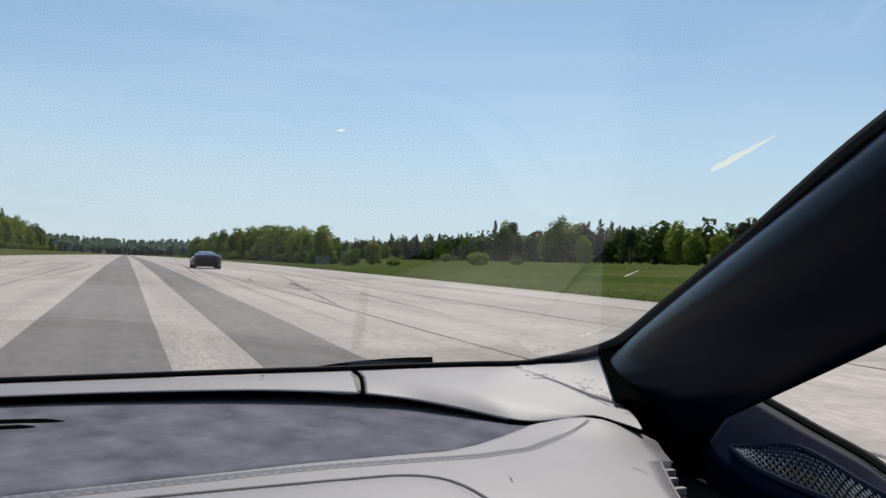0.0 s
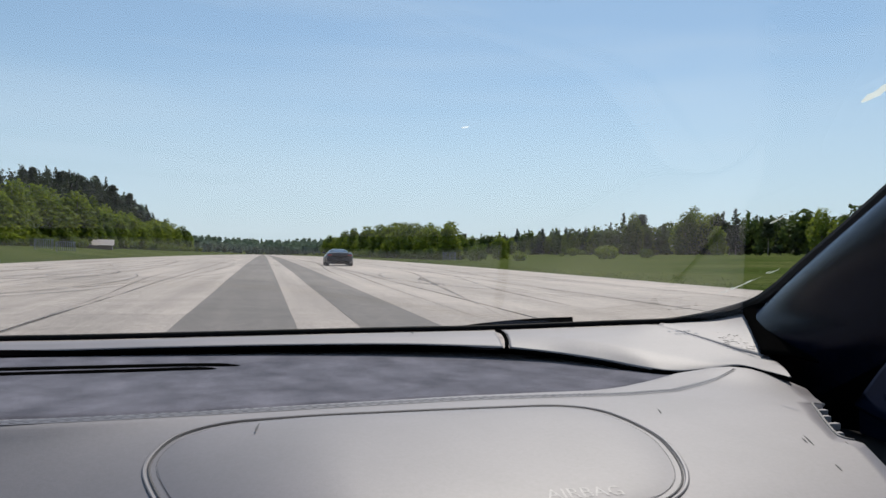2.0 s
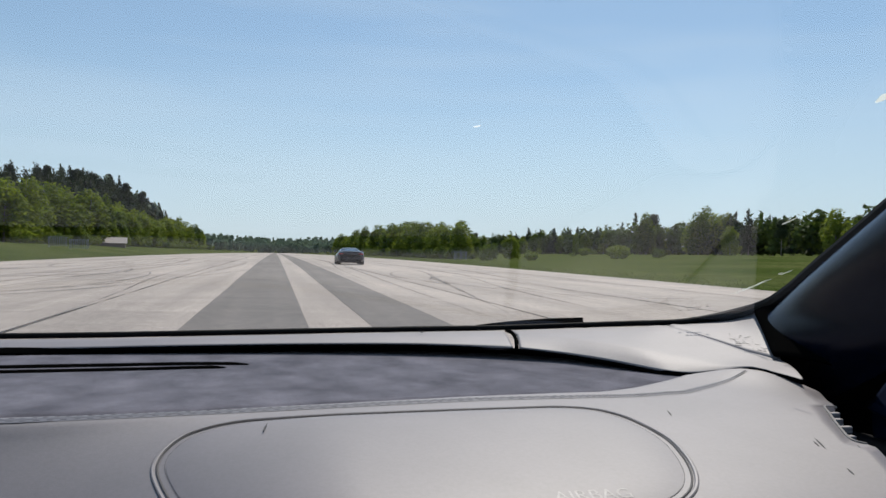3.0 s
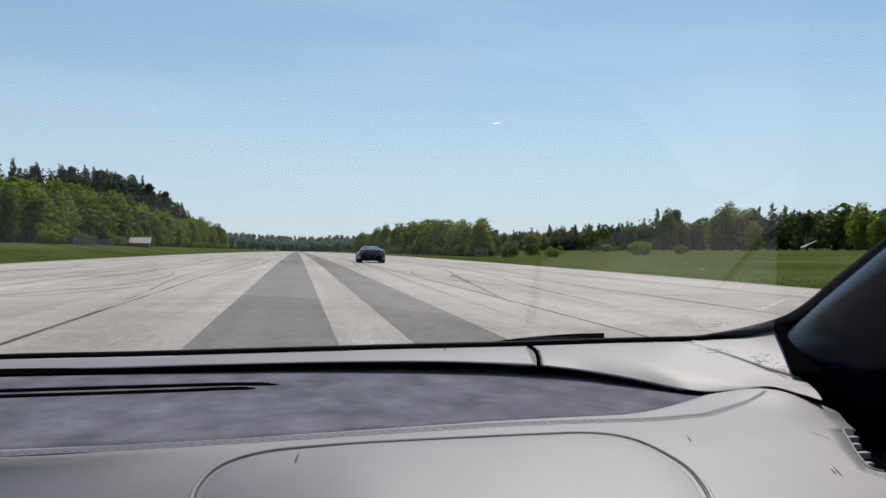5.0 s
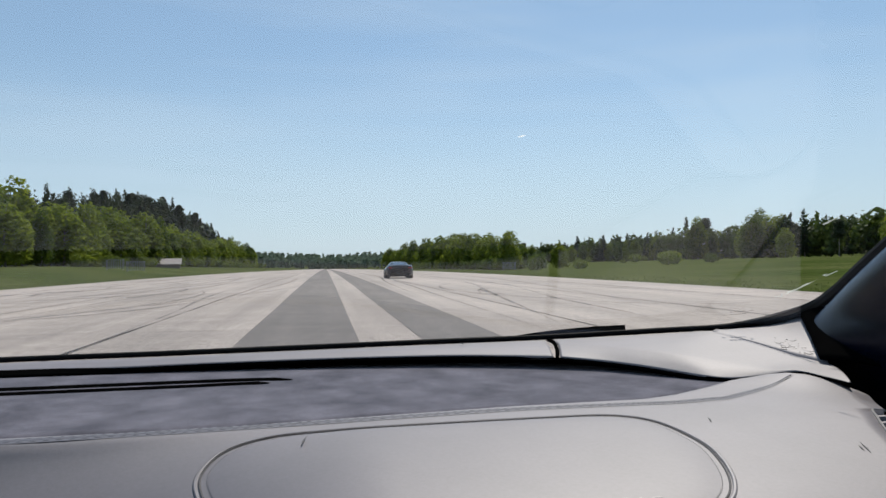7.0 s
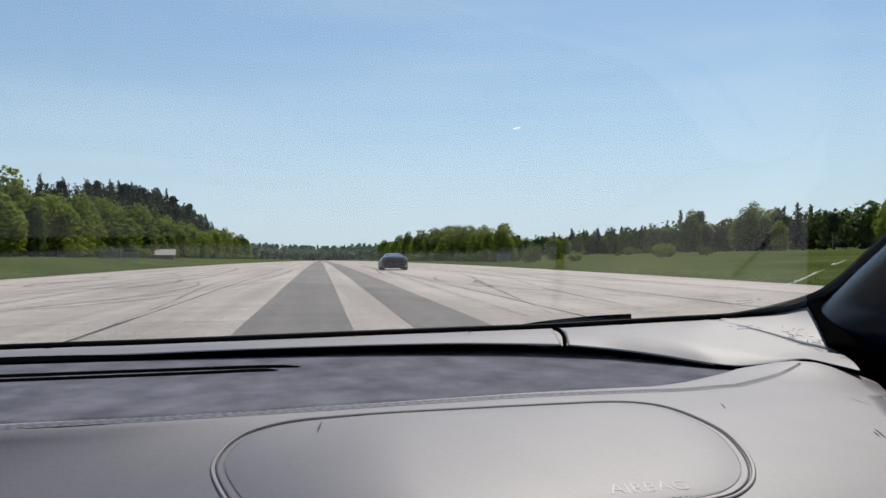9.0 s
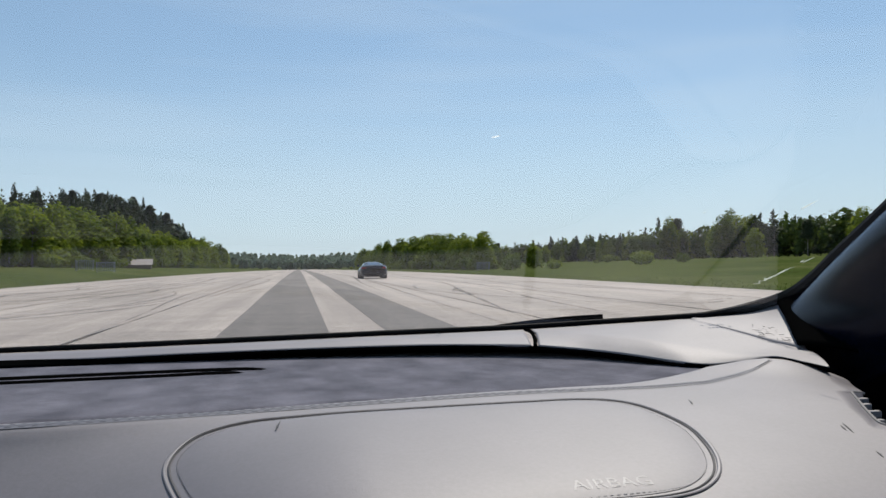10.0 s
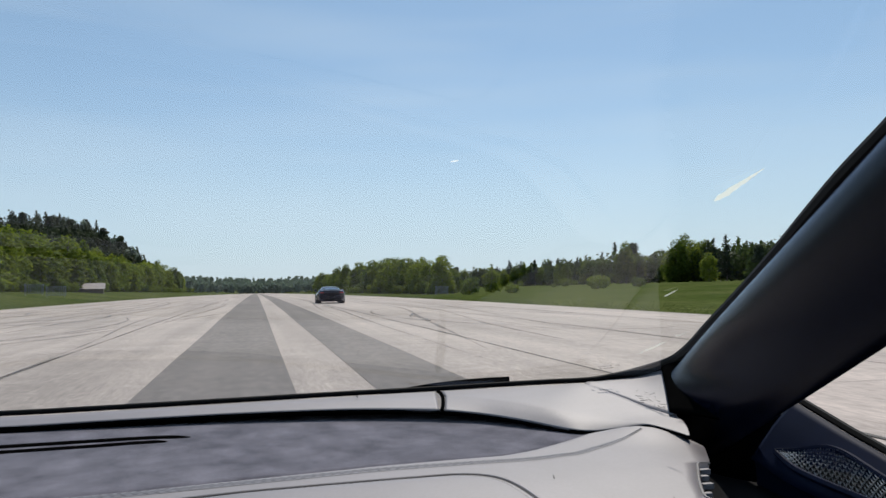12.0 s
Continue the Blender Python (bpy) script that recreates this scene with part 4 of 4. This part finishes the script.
# stations along the length: y, half width, lower z, shoulder z
BODY = [(0.0, 0.80, 0.42, 0.80), (0.06, 0.90, 0.30, 0.90), (0.35, 0.965, 0.20, 0.95), (0.9, 0.975, 0.14, 0.93), (1.6, 0.95, 0.13, 0.80), (2.4, 0.93, 0.13, 0.76), (3.2, 0.95, 0.14, 0.78), (3.8, 0.93, 0.16, 0.70), (4.3, 0.82, 0.22, 0.55), (4.5, 0.62, 0.30, 0.46)]


def body_f(u, v):
    k = u * (len(BODY) - 1)
    i = min(int(k), len(BODY) - 2)
    y, w, z0, z1 = [lerp(a, b, k - i) for a, b in zip(BODY[i], BODY[i + 1])]
    ring = [(-0.90, 0.0), (-0.98, 0.18), (-1.0, 0.5), (-0.96, 0.82), (-0.86, 1.0), (-0.5, 1.03), (0, 1.0), (0.5, 1.03), (0.86, 1.0), (0.96, 0.82), (1.0, 0.5), (0.98, 0.18), (0.90, 0.0)]
    r = v * (len(ring) - 1)
    j = min(int(r), len(ring) - 2)
    a, b = ring[j], ring[j + 1]
    return (w * lerp(a[0], b[0], r - j), y, lerp(z0, z1, lerp(a[1], b[1], r - j)))


bm = sheet(36, 24, body_f)
bmesh.ops.holes_fill(bm, edges=[e for e in bm.edges if e.is_boundary], sides=0)
part("body", bm, CAR_PAINT, lead, "glossy dark blue body", True)
CABIN = [(0.55, 0.60, 0.93), (1.0, 0.66, 1.06), (1.5, 0.66, 1.17), (2.0, 0.64, 1.195), (2.5, 0.64, 1.13), (3.0, 0.66, 0.95), (3.3, 0.66, 0.78)]


def cabin_f(u, v):
    k = u * (len(CABIN) - 1)
    i = min(int(k), len(CABIN) - 2)
    y, w, z1 = [lerp(a, b, k - i) for a, b in zip(CABIN[i], CABIN[i + 1])]
    a = math.pi * v
    c, s = -math.cos(a), math.sin(a)
    return (w * 1.12 * math.copysign(abs(c) ** 0.6, c), y, lerp(0.74, z1, abs(s) ** 0.55))


part("cabin", sheet(24, 18, cabin_f), CAR_GLASS, lead, "dark glasshouse", True)
part("roof_panel", sheet(12, 10, lambda u, v: (lerp(-0.50, 0.50, v), lerp(1.25, 2.25, u), table([(y, z) for y, w, z in CABIN], lerp(1.25, 2.25, u)) + 0.012 - 0.02 * abs(2 * v - 1) ** 3)), CAR_PAINT, lead, "", True)
part("rear_window", sheet(8, 8, lambda u, v: (lerp(-0.38, 0.38, v), lerp(0.72, 1.15, u), table([(y, z) for y, w, z in CABIN], lerp(0.72, 1.15, u)) + 0.014)), REAR_GLASS, lead, "rear window painted pale for the sky's reflection", True)
bm = bmesh.new()
box(bm, -0.62, 0.62, -0.02, 0.16, 0.90, 0.935, 0.012)
part("tail_spoiler", bm, CAR_PAINT, lead)
for s in (-1, 1):
    bm = bmesh.new()
    box(bm, s * 0.72 - 0.15, s * 0.72 + 0.15, -0.035, 0.05, 0.74, 0.80, 0.012)
    part("tail_lamp", bm, CAR_RED, lead, "thin red tail lamp")
    bm = bmesh.new()
    box(bm, s * 0.99 - 0.09, s * 0.99 + 0.09, 2.62, 2.74, 0.90, 1.00, 0.03)
    mirror = part("door_mirror", bm, CAR_PAINT, lead)
    bm = bmesh.new()
    box(bm, s * 0.93 - 0.07, s * 0.93 + 0.03, 2.66, 2.70, 0.86, 0.905, 0.01)
    part("mirror_stalk", bm, CAR_PAINT, mirror)
    bmesh_pipe = bmesh.new()
    bmesh.ops.create_cone(bmesh_pipe, cap_ends=True, segments=16, radius1=0.055, radius2=0.055, depth=0.1, matrix=Matrix.Translation((s * 0.22, -0.01, 0.46)) @ Matrix.Rotation(math.pi / 2, 4, "X"))
    part("exhaust_pipe", bmesh_pipe, RIM, lead)
    for wy in (0.85, 3.5):
        wheel(lead, s * 0.83, wy, 0.335, 0.335, 0.3 if wy < 1 else 0.25)
bm = bmesh.new()
box(bm, -0.70, 0.70, -0.01, 0.25, 0.14, 0.40, 0.02)
diff = part("diffuser", bm, BLACK_PLASTIC, lead, "black rear diffuser")
for x in (-0.4, -0.13, 0.13, 0.4):
    bm = bmesh.new()
    box(bm, x - 0.012, x + 0.012, -0.04, 0.24, 0.12, 0.36, 0.004)
    part("fin", bm, BLACK_PLASTIC, diff)
bm = bmesh.new()
box(bm, -0.62, 0.62, -0.02, 0.03, 0.62, 0.72, 0.01)
part("tail_panel", bm, BLACK_PLASTIC, lead)
bm = bmesh.new()
box(bm, -0.26, 0.26, -0.03, 0.0, 0.50, 0.60, 0.004)
part("tail_recess", bm, BLACK_PLASTIC, lead, "dark recessed rear panel")


# ---- trees ----
def leaf_cloud(rnd, lobes, count, size, flat=0.0):
    """Leaf clumps, each a bent four-sided blade, scattered over the shells of several lobes."""
    vs, fs = [], []
    weight = [rx * ry + rx * rz for _, (rx, ry, rz) in lobes]
    picks = rnd.choices(range(len(lobes)), weight, k=count)
    for k in picks:
        (cx, cy, cz), (rx, ry, rz) = lobes[k]
        d = Vector((rnd.gauss(0, 1), rnd.gauss(0, 1), rnd.gauss(0, 1))).normalized()
        r = 0.55 + 0.5 * rnd.random() ** 0.6
        c = Vector((cx + d.x * rx * r, cy + d.y * ry * r, cz + d.z * rz * r))
        nrm = (d + Vector((rnd.gauss(0, 0.6), rnd.gauss(0, 0.6), rnd.gauss(0.2, 0.6)))).normalized()
        a = nrm.orthogonal().normalized()
        a = (Matrix.Rotation(rnd.uniform(0, 6.28), 3, nrm) @ a)
        b = nrm.cross(a)
        s = size * rnd.uniform(0.55, 1.25)
        i = len(vs)
        vs += [c - a * s, c + b * s * 0.6 - nrm * s * 0.2, c + a * s * 0.95, c - b * s * 0.55 - nrm * s * 0.15]
        fs.append((i, i + 1, i + 2, i + 3))
    return vs, fs


def cloud_mesh(name, vs, fs, mat):
    me = bpy.data.meshes.new(name)
    me.from_pydata([tuple(v) for v in vs], [], fs)
    me.materials.append(mat)
    return me


def trunk_mesh(rnd, h, r, limbs, spread):
    pts = [(0, 0, -0.3), (rnd.uniform(-.1, .1), rnd.uniform(-.1, .1), h * 0.35), (rnd.uniform(-.25, .25), rnd.uniform(-.25, .25), h * 0.7), (rnd.uniform(-.3, .3), rnd.uniform(-.3, .3), h * 0.97)]
    bm = tube(pts, lambda t: r * (1 - 0.85 * t), 8, 6)
    for k in range(limbs):
        t = rnd.uniform(0.25, 0.85)
        a = rnd.uniform(0, 6.28)
        p = curve_at(pts, t)
        reach = spread * (1.1 - t)
        q = p + Vector((math.cos(a) * reach, math.sin(a) * reach, reach * 0.7))
        tube([p, p.lerp(q, 0.5) + Vector((0, 0, -0.1)), q], lambda s, t=t: r * 0.4 * (1 - t * 0.6) * (1 - 0.8 * s), 4, 4, bm=bm)
    return bm


def make_tree(kind, seed, count, leaf):
    """kind: birch, bush, spruce or pine. Built at the origin; returns the tree with its trunk and crown."""
    rnd = random.Random(seed)
    if kind == "birch":
        h = rnd.uniform(8.8, 11.0)
        w = rnd.uniform(1.7, 2.5)
        lobes = [((0, 0, h * 0.24), (w * 0.9, w * 0.9, h * 0.22)), ((0, 0, h * 0.50), (w, w, h * 0.36)), ((0.2, 0, h * 0.78), (w * 0.6, w * 0.6, h * 0.24))]
        for k in range(9):
            a, z = rnd.uniform(0, 6.28), rnd.uniform(0.10, 0.82)
            q = w * rnd.uniform(0.5, 1.0) * (1.15 - z * 0.7)
            lobes.append(((math.cos(a) * q, math.sin(a) * q, z * h), (w * 0.42, w * 0.42, h * rnd.uniform(0.08, 0.15))))
        mat, label, cat, name = LEAF_BIRCH, "fresh green birch with a full leafy crown", "tree", "birch_tree"
        tb = trunk_mesh(rnd, h, 0.13, 7, 2.2)
    elif kind == "bush":
        h = rnd.uniform(2.4, 3.4)
        lobes = [((0, 0, h * 0.45), (1.4, 1.4, h * 0.42))]
        for k in range(7):
            a = rnd.uniform(0, 6.28)
            lobes.append(((math.cos(a) * 1.0, math.sin(a) * 1.0, h * rnd.uniform(0.25, 0.75)), (0.7, 0.7, h * 0.25)))
        mat, label, cat, name = LEAF_BUSH, "round yellow-green willow bush in the grass", "bush", "bush"
        tb = trunk_mesh(rnd, h * 0.7, 0.06, 6, 1.2)
    elif kind == "spruce":
        h = rnd.uniform(13.5, 17)
        lobes = []
        for k in range(15):
            z = 0.14 + 0.83 * k / 14
            q = 3.0 * (1.02 - z) + 0.2
            for m in range(3):
                a = rnd.uniform(0, 6.28)
                lobes.append(((math.cos(a) * q * 0.5, math.sin(a) * q * 0.5, z * h), (q * 0.62, q * 0.62, h * 0.035)))
        mat, label, cat, name = NEEDLE, "tall dark green spruce with a pointed crown", "tree", "spruce_tree"
        tb = trunk_mesh(rnd, h, 0.17, 0, 0)
    else:
        h = rnd.uniform(14, 17)
        lobes = [((0, 0, h * 0.86), (1.7, 1.7, h * 0.12)), ((0, 0, h * 0.68), (1.9, 1.9, h * 0.12))]
        for k in range(9):
            a, z = rnd.uniform(0, 6.28), rnd.uniform(0.5, 0.95)
            q = rnd.uniform(0.6, 1.7) * (1.25 - z * 0.5)
            lobes.append(((math.cos(a) * q, math.sin(a) * q, z * h), (1.3, 1.3, h * 0.07)))
        mat, label, cat, name = NEEDLE, "dark Scots pine with a ragged high crown", "tree", "pine_tree"
        tb = trunk_mesh(rnd, h, 0.2, 8, 2.4)
    tree = thing(name, label, cat)
    part("trunk", tb, BARK, tree)
    vs, fs = leaf_cloud(rnd, lobes, count, leaf)
    part_mesh("crown", cloud_mesh("crown", vs, fs, mat), mat, tree)
    return tree


KINDS = {
    "birch": [make_tree("birch", 10 + k, 1900, 0.32) for k in range(6)],
    "bush": [make_tree("bush", 30 + k, 900, 0.20) for k in range(3)],
    "spruce": [make_tree("spruce", 50 + k, 1500, 0.40) for k in range(4)],
    "pine": [make_tree("pine", 70 + k, 1900, 0.40) for k in range(3)],
}
used = {}
tree_rnd = random.Random(7)


def plant(kind, x, y, size=1.0, group="", wide=1.0):
    """Sets a tree of the kind on the ground; the first of each pattern is moved, the rest are copies."""
    i = tree_rnd.randrange(len(KINDS[kind]))
    ob = KINDS[kind][i]
    s = size * tree_rnd.uniform(0.85, 1.15)
    m = Matrix.LocRotScale((x, y, ground_z(x, y) - 0.05), Euler((0, 0, tree_rnd.uniform(0, 6.28))), None)
    if (kind, i) in used:
        ob = copy_thing(ob, m)
    else:
        used[(kind, i)] = True
        ob.matrix_world = m
    ob.scale = (s * wide, s * wide, s)
    if group:
        ob["group"] = group
    return ob


# left edge of the runway: birches in front, conifers on the bank behind
R = random.Random(21)
y = 42.0
while y < 420:
    plant("birch", -33 - R.uniform(0, 3.5), y, R.uniform(0.62, 1.02), "birches along the runway", R.uniform(1.1, 1.75))
    if R.random() < 0.8:
        plant("birch", -39 - R.uniform(0, 5), y + R.uniform(0, 3), R.uniform(0.85, 1.15), "birches along the runway", R.uniform(1.1, 1.6))
    if R.random() < 0.45:
        plant("bush", -30 - R.uniform(0, 2), y + R.uniform(-2, 2), 0.8, "bushes at the wood's edge")
    y += R.uniform(2.6, 4.2) * (1 + y / 500)
for k in range(190):
    y = 110 + 385 * R.random() ** 0.8
    plant("spruce" if R.random() < 0.8 else "pine", -54 - R.uniform(0, 40), y, R.uniform(0.66, 0.80), "conifers on the bank", R.uniform(1.2, 1.6))
for k in range(46):
    y = 70 + 300 * R.random()
    plant("birch", -46 - R.uniform(0, 14), y, R.uniform(0.85, 1.15), "birches along the runway", R.uniform(1.2, 1.6))
# right: copse along the runway
y = 128.0
while y < 480:
    plant("birch", 29 + R.uniform(0, 3) + 0.012 * (y - 128), y, R.uniform(0.66, 0.92) * (0.8 + 0.2 * smooth(125, 190, y)), "copse beside the runway", R.uniform(1.2, 1.7))
    if R.random() < 0.85:
        plant("birch", 34 + R.uniform(0, 4), y + R.uniform(0, 4), R.uniform(0.78, 0.95) * (0.55 + 0.45 * smooth(125, 270, y)), "copse beside the runway", R.uniform(1.2, 1.6))
    if R.random() < 0.3:
        plant("bush", 27 + R.uniform(0, 1.5), y, 0.8, "bushes at the wood's edge")
    y += R.uniform(3.4, 5.4) * (0.8 + y / 420)
# trees standing alone in the field
for kind, x, y, s in (("birch", 77, 201, 0.56), ("bush", 78.5, 199, 1.0), ("bush", 72, 190, 0.5), ("birch", 118, 300, 0.6), ("bush", 104, 255, 0.7), ("bush", 96, 300, 0.8), ("bush", 110, 330, 0.9), ("birch", 90, 370, 0.6)):
    plant(kind, x, y, s, "trees in the field")
for x, y, s in ((30, 112, 0.8), (37, 115, 0.7), (52, 118, 1.0), (66, 132, 0.7)):
    plant("bush", x, y, s, "bushes in the field", 1.1)


def barrier(x, y, turn, length, label):
    """A steel crowd barrier: two rails, feet and upright bars."""
    b = thing("steel_barrier", label, "barrier", pose(x, y, ground_z(x, y), 0, 0, turn), group="barriers beside the runway")
    for z in (0.22, 1.20):
        part("rail", tube([(0, 0, z), (length / 2, 0, z), (length, 0, z)], 0.025, 4, 6), GALVANISED, b)
    for q in (0.2, length - 0.2):
        part("foot", tube([(q, -0.3, 0.03), (q, 0, 0.05), (q, 0.3, 0.03)], 0.03, 4, 6), GALVANISED, b)
        part("post", tube([(q, 0, 0), (q, 0, 0.6), (q, 0, 1.25)], 0.025, 3, 6), GALVANISED, b)
    n = int(length / 0.2)
    for k in range(n):
        q = (k + 0.5) * length / n
        part("bar", tube([(q, 0, 0.16), (q, 0, 0.6), (q, 0, 1.30)], 0.035, 2, 5, flat=0.4), GALVANISED, b)
    return b


barrier(-26.4, 104, -4, 2.3, "grey steel barrier standing in the grass")
barrier(-24.0, 103.8, 5, 2.3, "grey steel barrier standing in the grass")
barrier(26.5, 120, 12, 2.3, "grey steel barrier standing in the grass")

# low shed at the wood's edge
shed = thing("shed", "low weathered timber shed with a pale sheet roof", "shed", pose(-30.0, 160, ground_z(-30.0, 160) - 0.8, 0, 0, 8))
bm = bmesh.new()
box(bm, -2.8, 2.8, -2, 2, -0.4, 1.5, 0.02)
part("wall", bm, TIMBER, shed, "weathered board wall")
for sgn in (-1, 1):
    part("roof", sheet(6, 1, lambda u, v, sgn=sgn: (lerp(-3.1, 3.1, u), sgn * lerp(0, 2.4, v), lerp(2.5, 1.4, v))), ROOF_RED, shed, "pale roof sheet")
bm = bmesh.new()
for xx in (-2.8, 2.8):
    v = [bm.verts.new((xx, yy, zz)) for yy, zz in ((-2, 1.5), (2, 1.5), (0, 2.45))]
    bm.faces.new(v)
part("gable", bm, TIMBER, shed)
bm = bmesh.new()
box(bm, -0.6, 0.6, -2.05, -1.98, 0, 1.35, 0.01)
part("door", bm, TIMBER, shed, "plank door")

# wood behind the field
for k in range(150):
    y = 120 + 640 * R.random() ** 1.4
    x = 122 + R.uniform(0, 16) + 4 * math.sin(y * 0.03)
    light = 214 < y < 262
    if light or R.random() < 0.4:
        plant("birch", x - 3, y, R.uniform(1.1, 1.4) if light else R.uniform(0.7, 1.1), "wood behind the field", 1.35)
    else:
        plant("spruce" if R.random() < 0.82 else "pine", x + 3, y, R.uniform(0.62, 0.85) * (0.82 if y < 190 else 1), "wood behind the field", 1.3)


def far_wood(name, label, spots, count, leaf, seed, mat=LEAF_FAR):
    """Many distant trees as one mass of clumps, in pointed and rounded shapes."""
    rnd = random.Random(seed)
    vs, fs = [], []
    for x, y, h, pointed in spots:
        z = ground_z(x, y)
        if pointed:
            lobes = [((x, y, z + h * (0.2 + 0.75 * q)), (h * 0.2 * (1.05 - q), h * 0.2 * (1.05 - q), h * 0.12)) for q in (0, 0.25, 0.5, 0.75, 0.97)]
        else:
            w = h * rnd.uniform(0.22, 0.32)
            lobes = [((x, y, z + h * 0.5), (w, w, h * 0.44)), ((x + w * 0.5, y, z + h * 0.6), (w * 0.7, w * 0.7, h * 0.3)), ((x - w * 0.6, y, z + h * 0.4), (w * 0.6, w * 0.6, h * 0.3))]
        v, f = leaf_cloud(rnd, lobes, count, leaf)
        k = len(vs)
        vs += v
        fs += [tuple(k + q for q in t) for t in f]
    return tagged(part_mesh(name, cloud_mesh(name, vs, fs, mat), mat), label, "woodland", kind="stuff")


spots = []
for k in range(520):
    y = 110 + 720 * R.random()
    spots.append(((130 if y < 300 else 122) + 60 * R.random() ** 1.5, y, R.uniform(8, 13), R.random() < 0.6))
more = random.Random(5)
for k in range(260):
    spots.append((126 + 40 * more.random() ** 1.5, 105 + 330 * more.random(), more.uniform(8.5, 12.5), more.random() < 0.5))
bank = [(-60 - 38 * R.random(), 110 + 385 * R.random() ** 0.8, R.uniform(9.5, 11.8), R.random() < 0.85) for k in range(330)]
far_wood("conifers_up_the_bank", "dense dark conifers up the wooded bank", bank, 210, 0.55, 93, NEEDLE)
far_wood("wood_behind_field", "dark mixed wood behind the field", spots, 130, 1.0, 91)
spots = []
for k in range(1150):
    x = R.uniform(-360, 260)
    y = 945 + 420 * R.random() ** 1.4
    spots.append((x, y, R.uniform(8, 14), R.random() < 0.2))
for k in range(90):
    spots.append((-48 - R.uniform(0, 120), 430 + R.uniform(0, 480), R.uniform(9, 13), R.random() < 0.3))
for k in range(60):
    spots.append((42 + R.uniform(0, 70), 520 + R.uniform(0, 400), R.uniform(9, 13), R.random() < 0.3))
# the far trees take the leaf colour with the haze painted in
far_wood("wooded_ridge", "green wooded ridge beyond the runway's end, painted paler for haze", spots, 60, 2.4, 92, LEAF_HAZE)

# short contrail high over the wood
bm = sheet(10, 3, lambda u, v: (u * 40, u * 12, u * 10 + (v - 0.5) * 7 * math.sin(math.pi * (0.06 + 0.9 * u)) ** 0.7))
trail = tagged(part("contrail", bm, CLOUD, None, smooth=True), "short white contrail high in the blue sky", "cloud", kind="structure")
trail.location = (0.232 * 3600, 0.958 * 3600, 0.157 * 3600)

# taller grass along the runway's edges
gv, gf = [], []
G = random.Random(77)
for k in range(9000):
    side = -1 if G.random() < 0.5 else 1
    y = 8 + 120 * G.random() ** 1.5
    x = side * (15.9 + abs(G.gauss(0, 1)) * 3.2)
    z = ground_z(x, y) - 0.02
    h = G.uniform(0.04, 0.12)
    a = G.uniform(0, 6.28)
    for q in range(3):
        b = a + q * 2.1
        w, lean = 0.015, h * 0.5
        i = len(gv)
        gv += [(x - math.sin(b) * w, y + math.cos(b) * w, z), (x + math.sin(b) * w, y - math.cos(b) * w, z), (x + math.cos(b) * lean, y + math.sin(b) * lean, z + h)]
        gf.append((i, i + 1, i + 2))
tagged(part_mesh("grass_tufts", cloud_mesh("grass_tufts", gv, gf, GRASS_BLADE), GRASS_BLADE), "ragged grass tufts along the concrete's edge", "grass", kind="stuff")

# ---- slabs of the runway nearest the car, one by one ----
slab_meshes = {}
for a, b in zip(COLUMNS, COLUMNS[1:]):
    w = round(b - a - 2 * GAP, 3)
    if w not in slab_meshes:
        me = bpy.data.meshes.new("slab")
        me.from_pydata(slab_verts(-w / 2, w / 2, -SLAB / 2 + 0.005, SLAB / 2 - 0.005), [], SLAB_FACES)
        me.materials.append(CONCRETE)
        slab_meshes[w] = me
    for r in range(ROWS_NEAR):
        s = new("slab", slab_meshes[w])
        s.parent = runway
        y = ROW0 + (r + 0.5) * SLAB
        s.location = ((a + b) / 2, y, (runway_z(y - SLAB / 2) + runway_z(y + SLAB / 2)) / 2 + tree_rnd.uniform(-0.0015, 0.0005))
        s.rotation_euler.x = math.atan2(runway_z(y + SLAB / 2) - runway_z(y - SLAB / 2), SLAB)
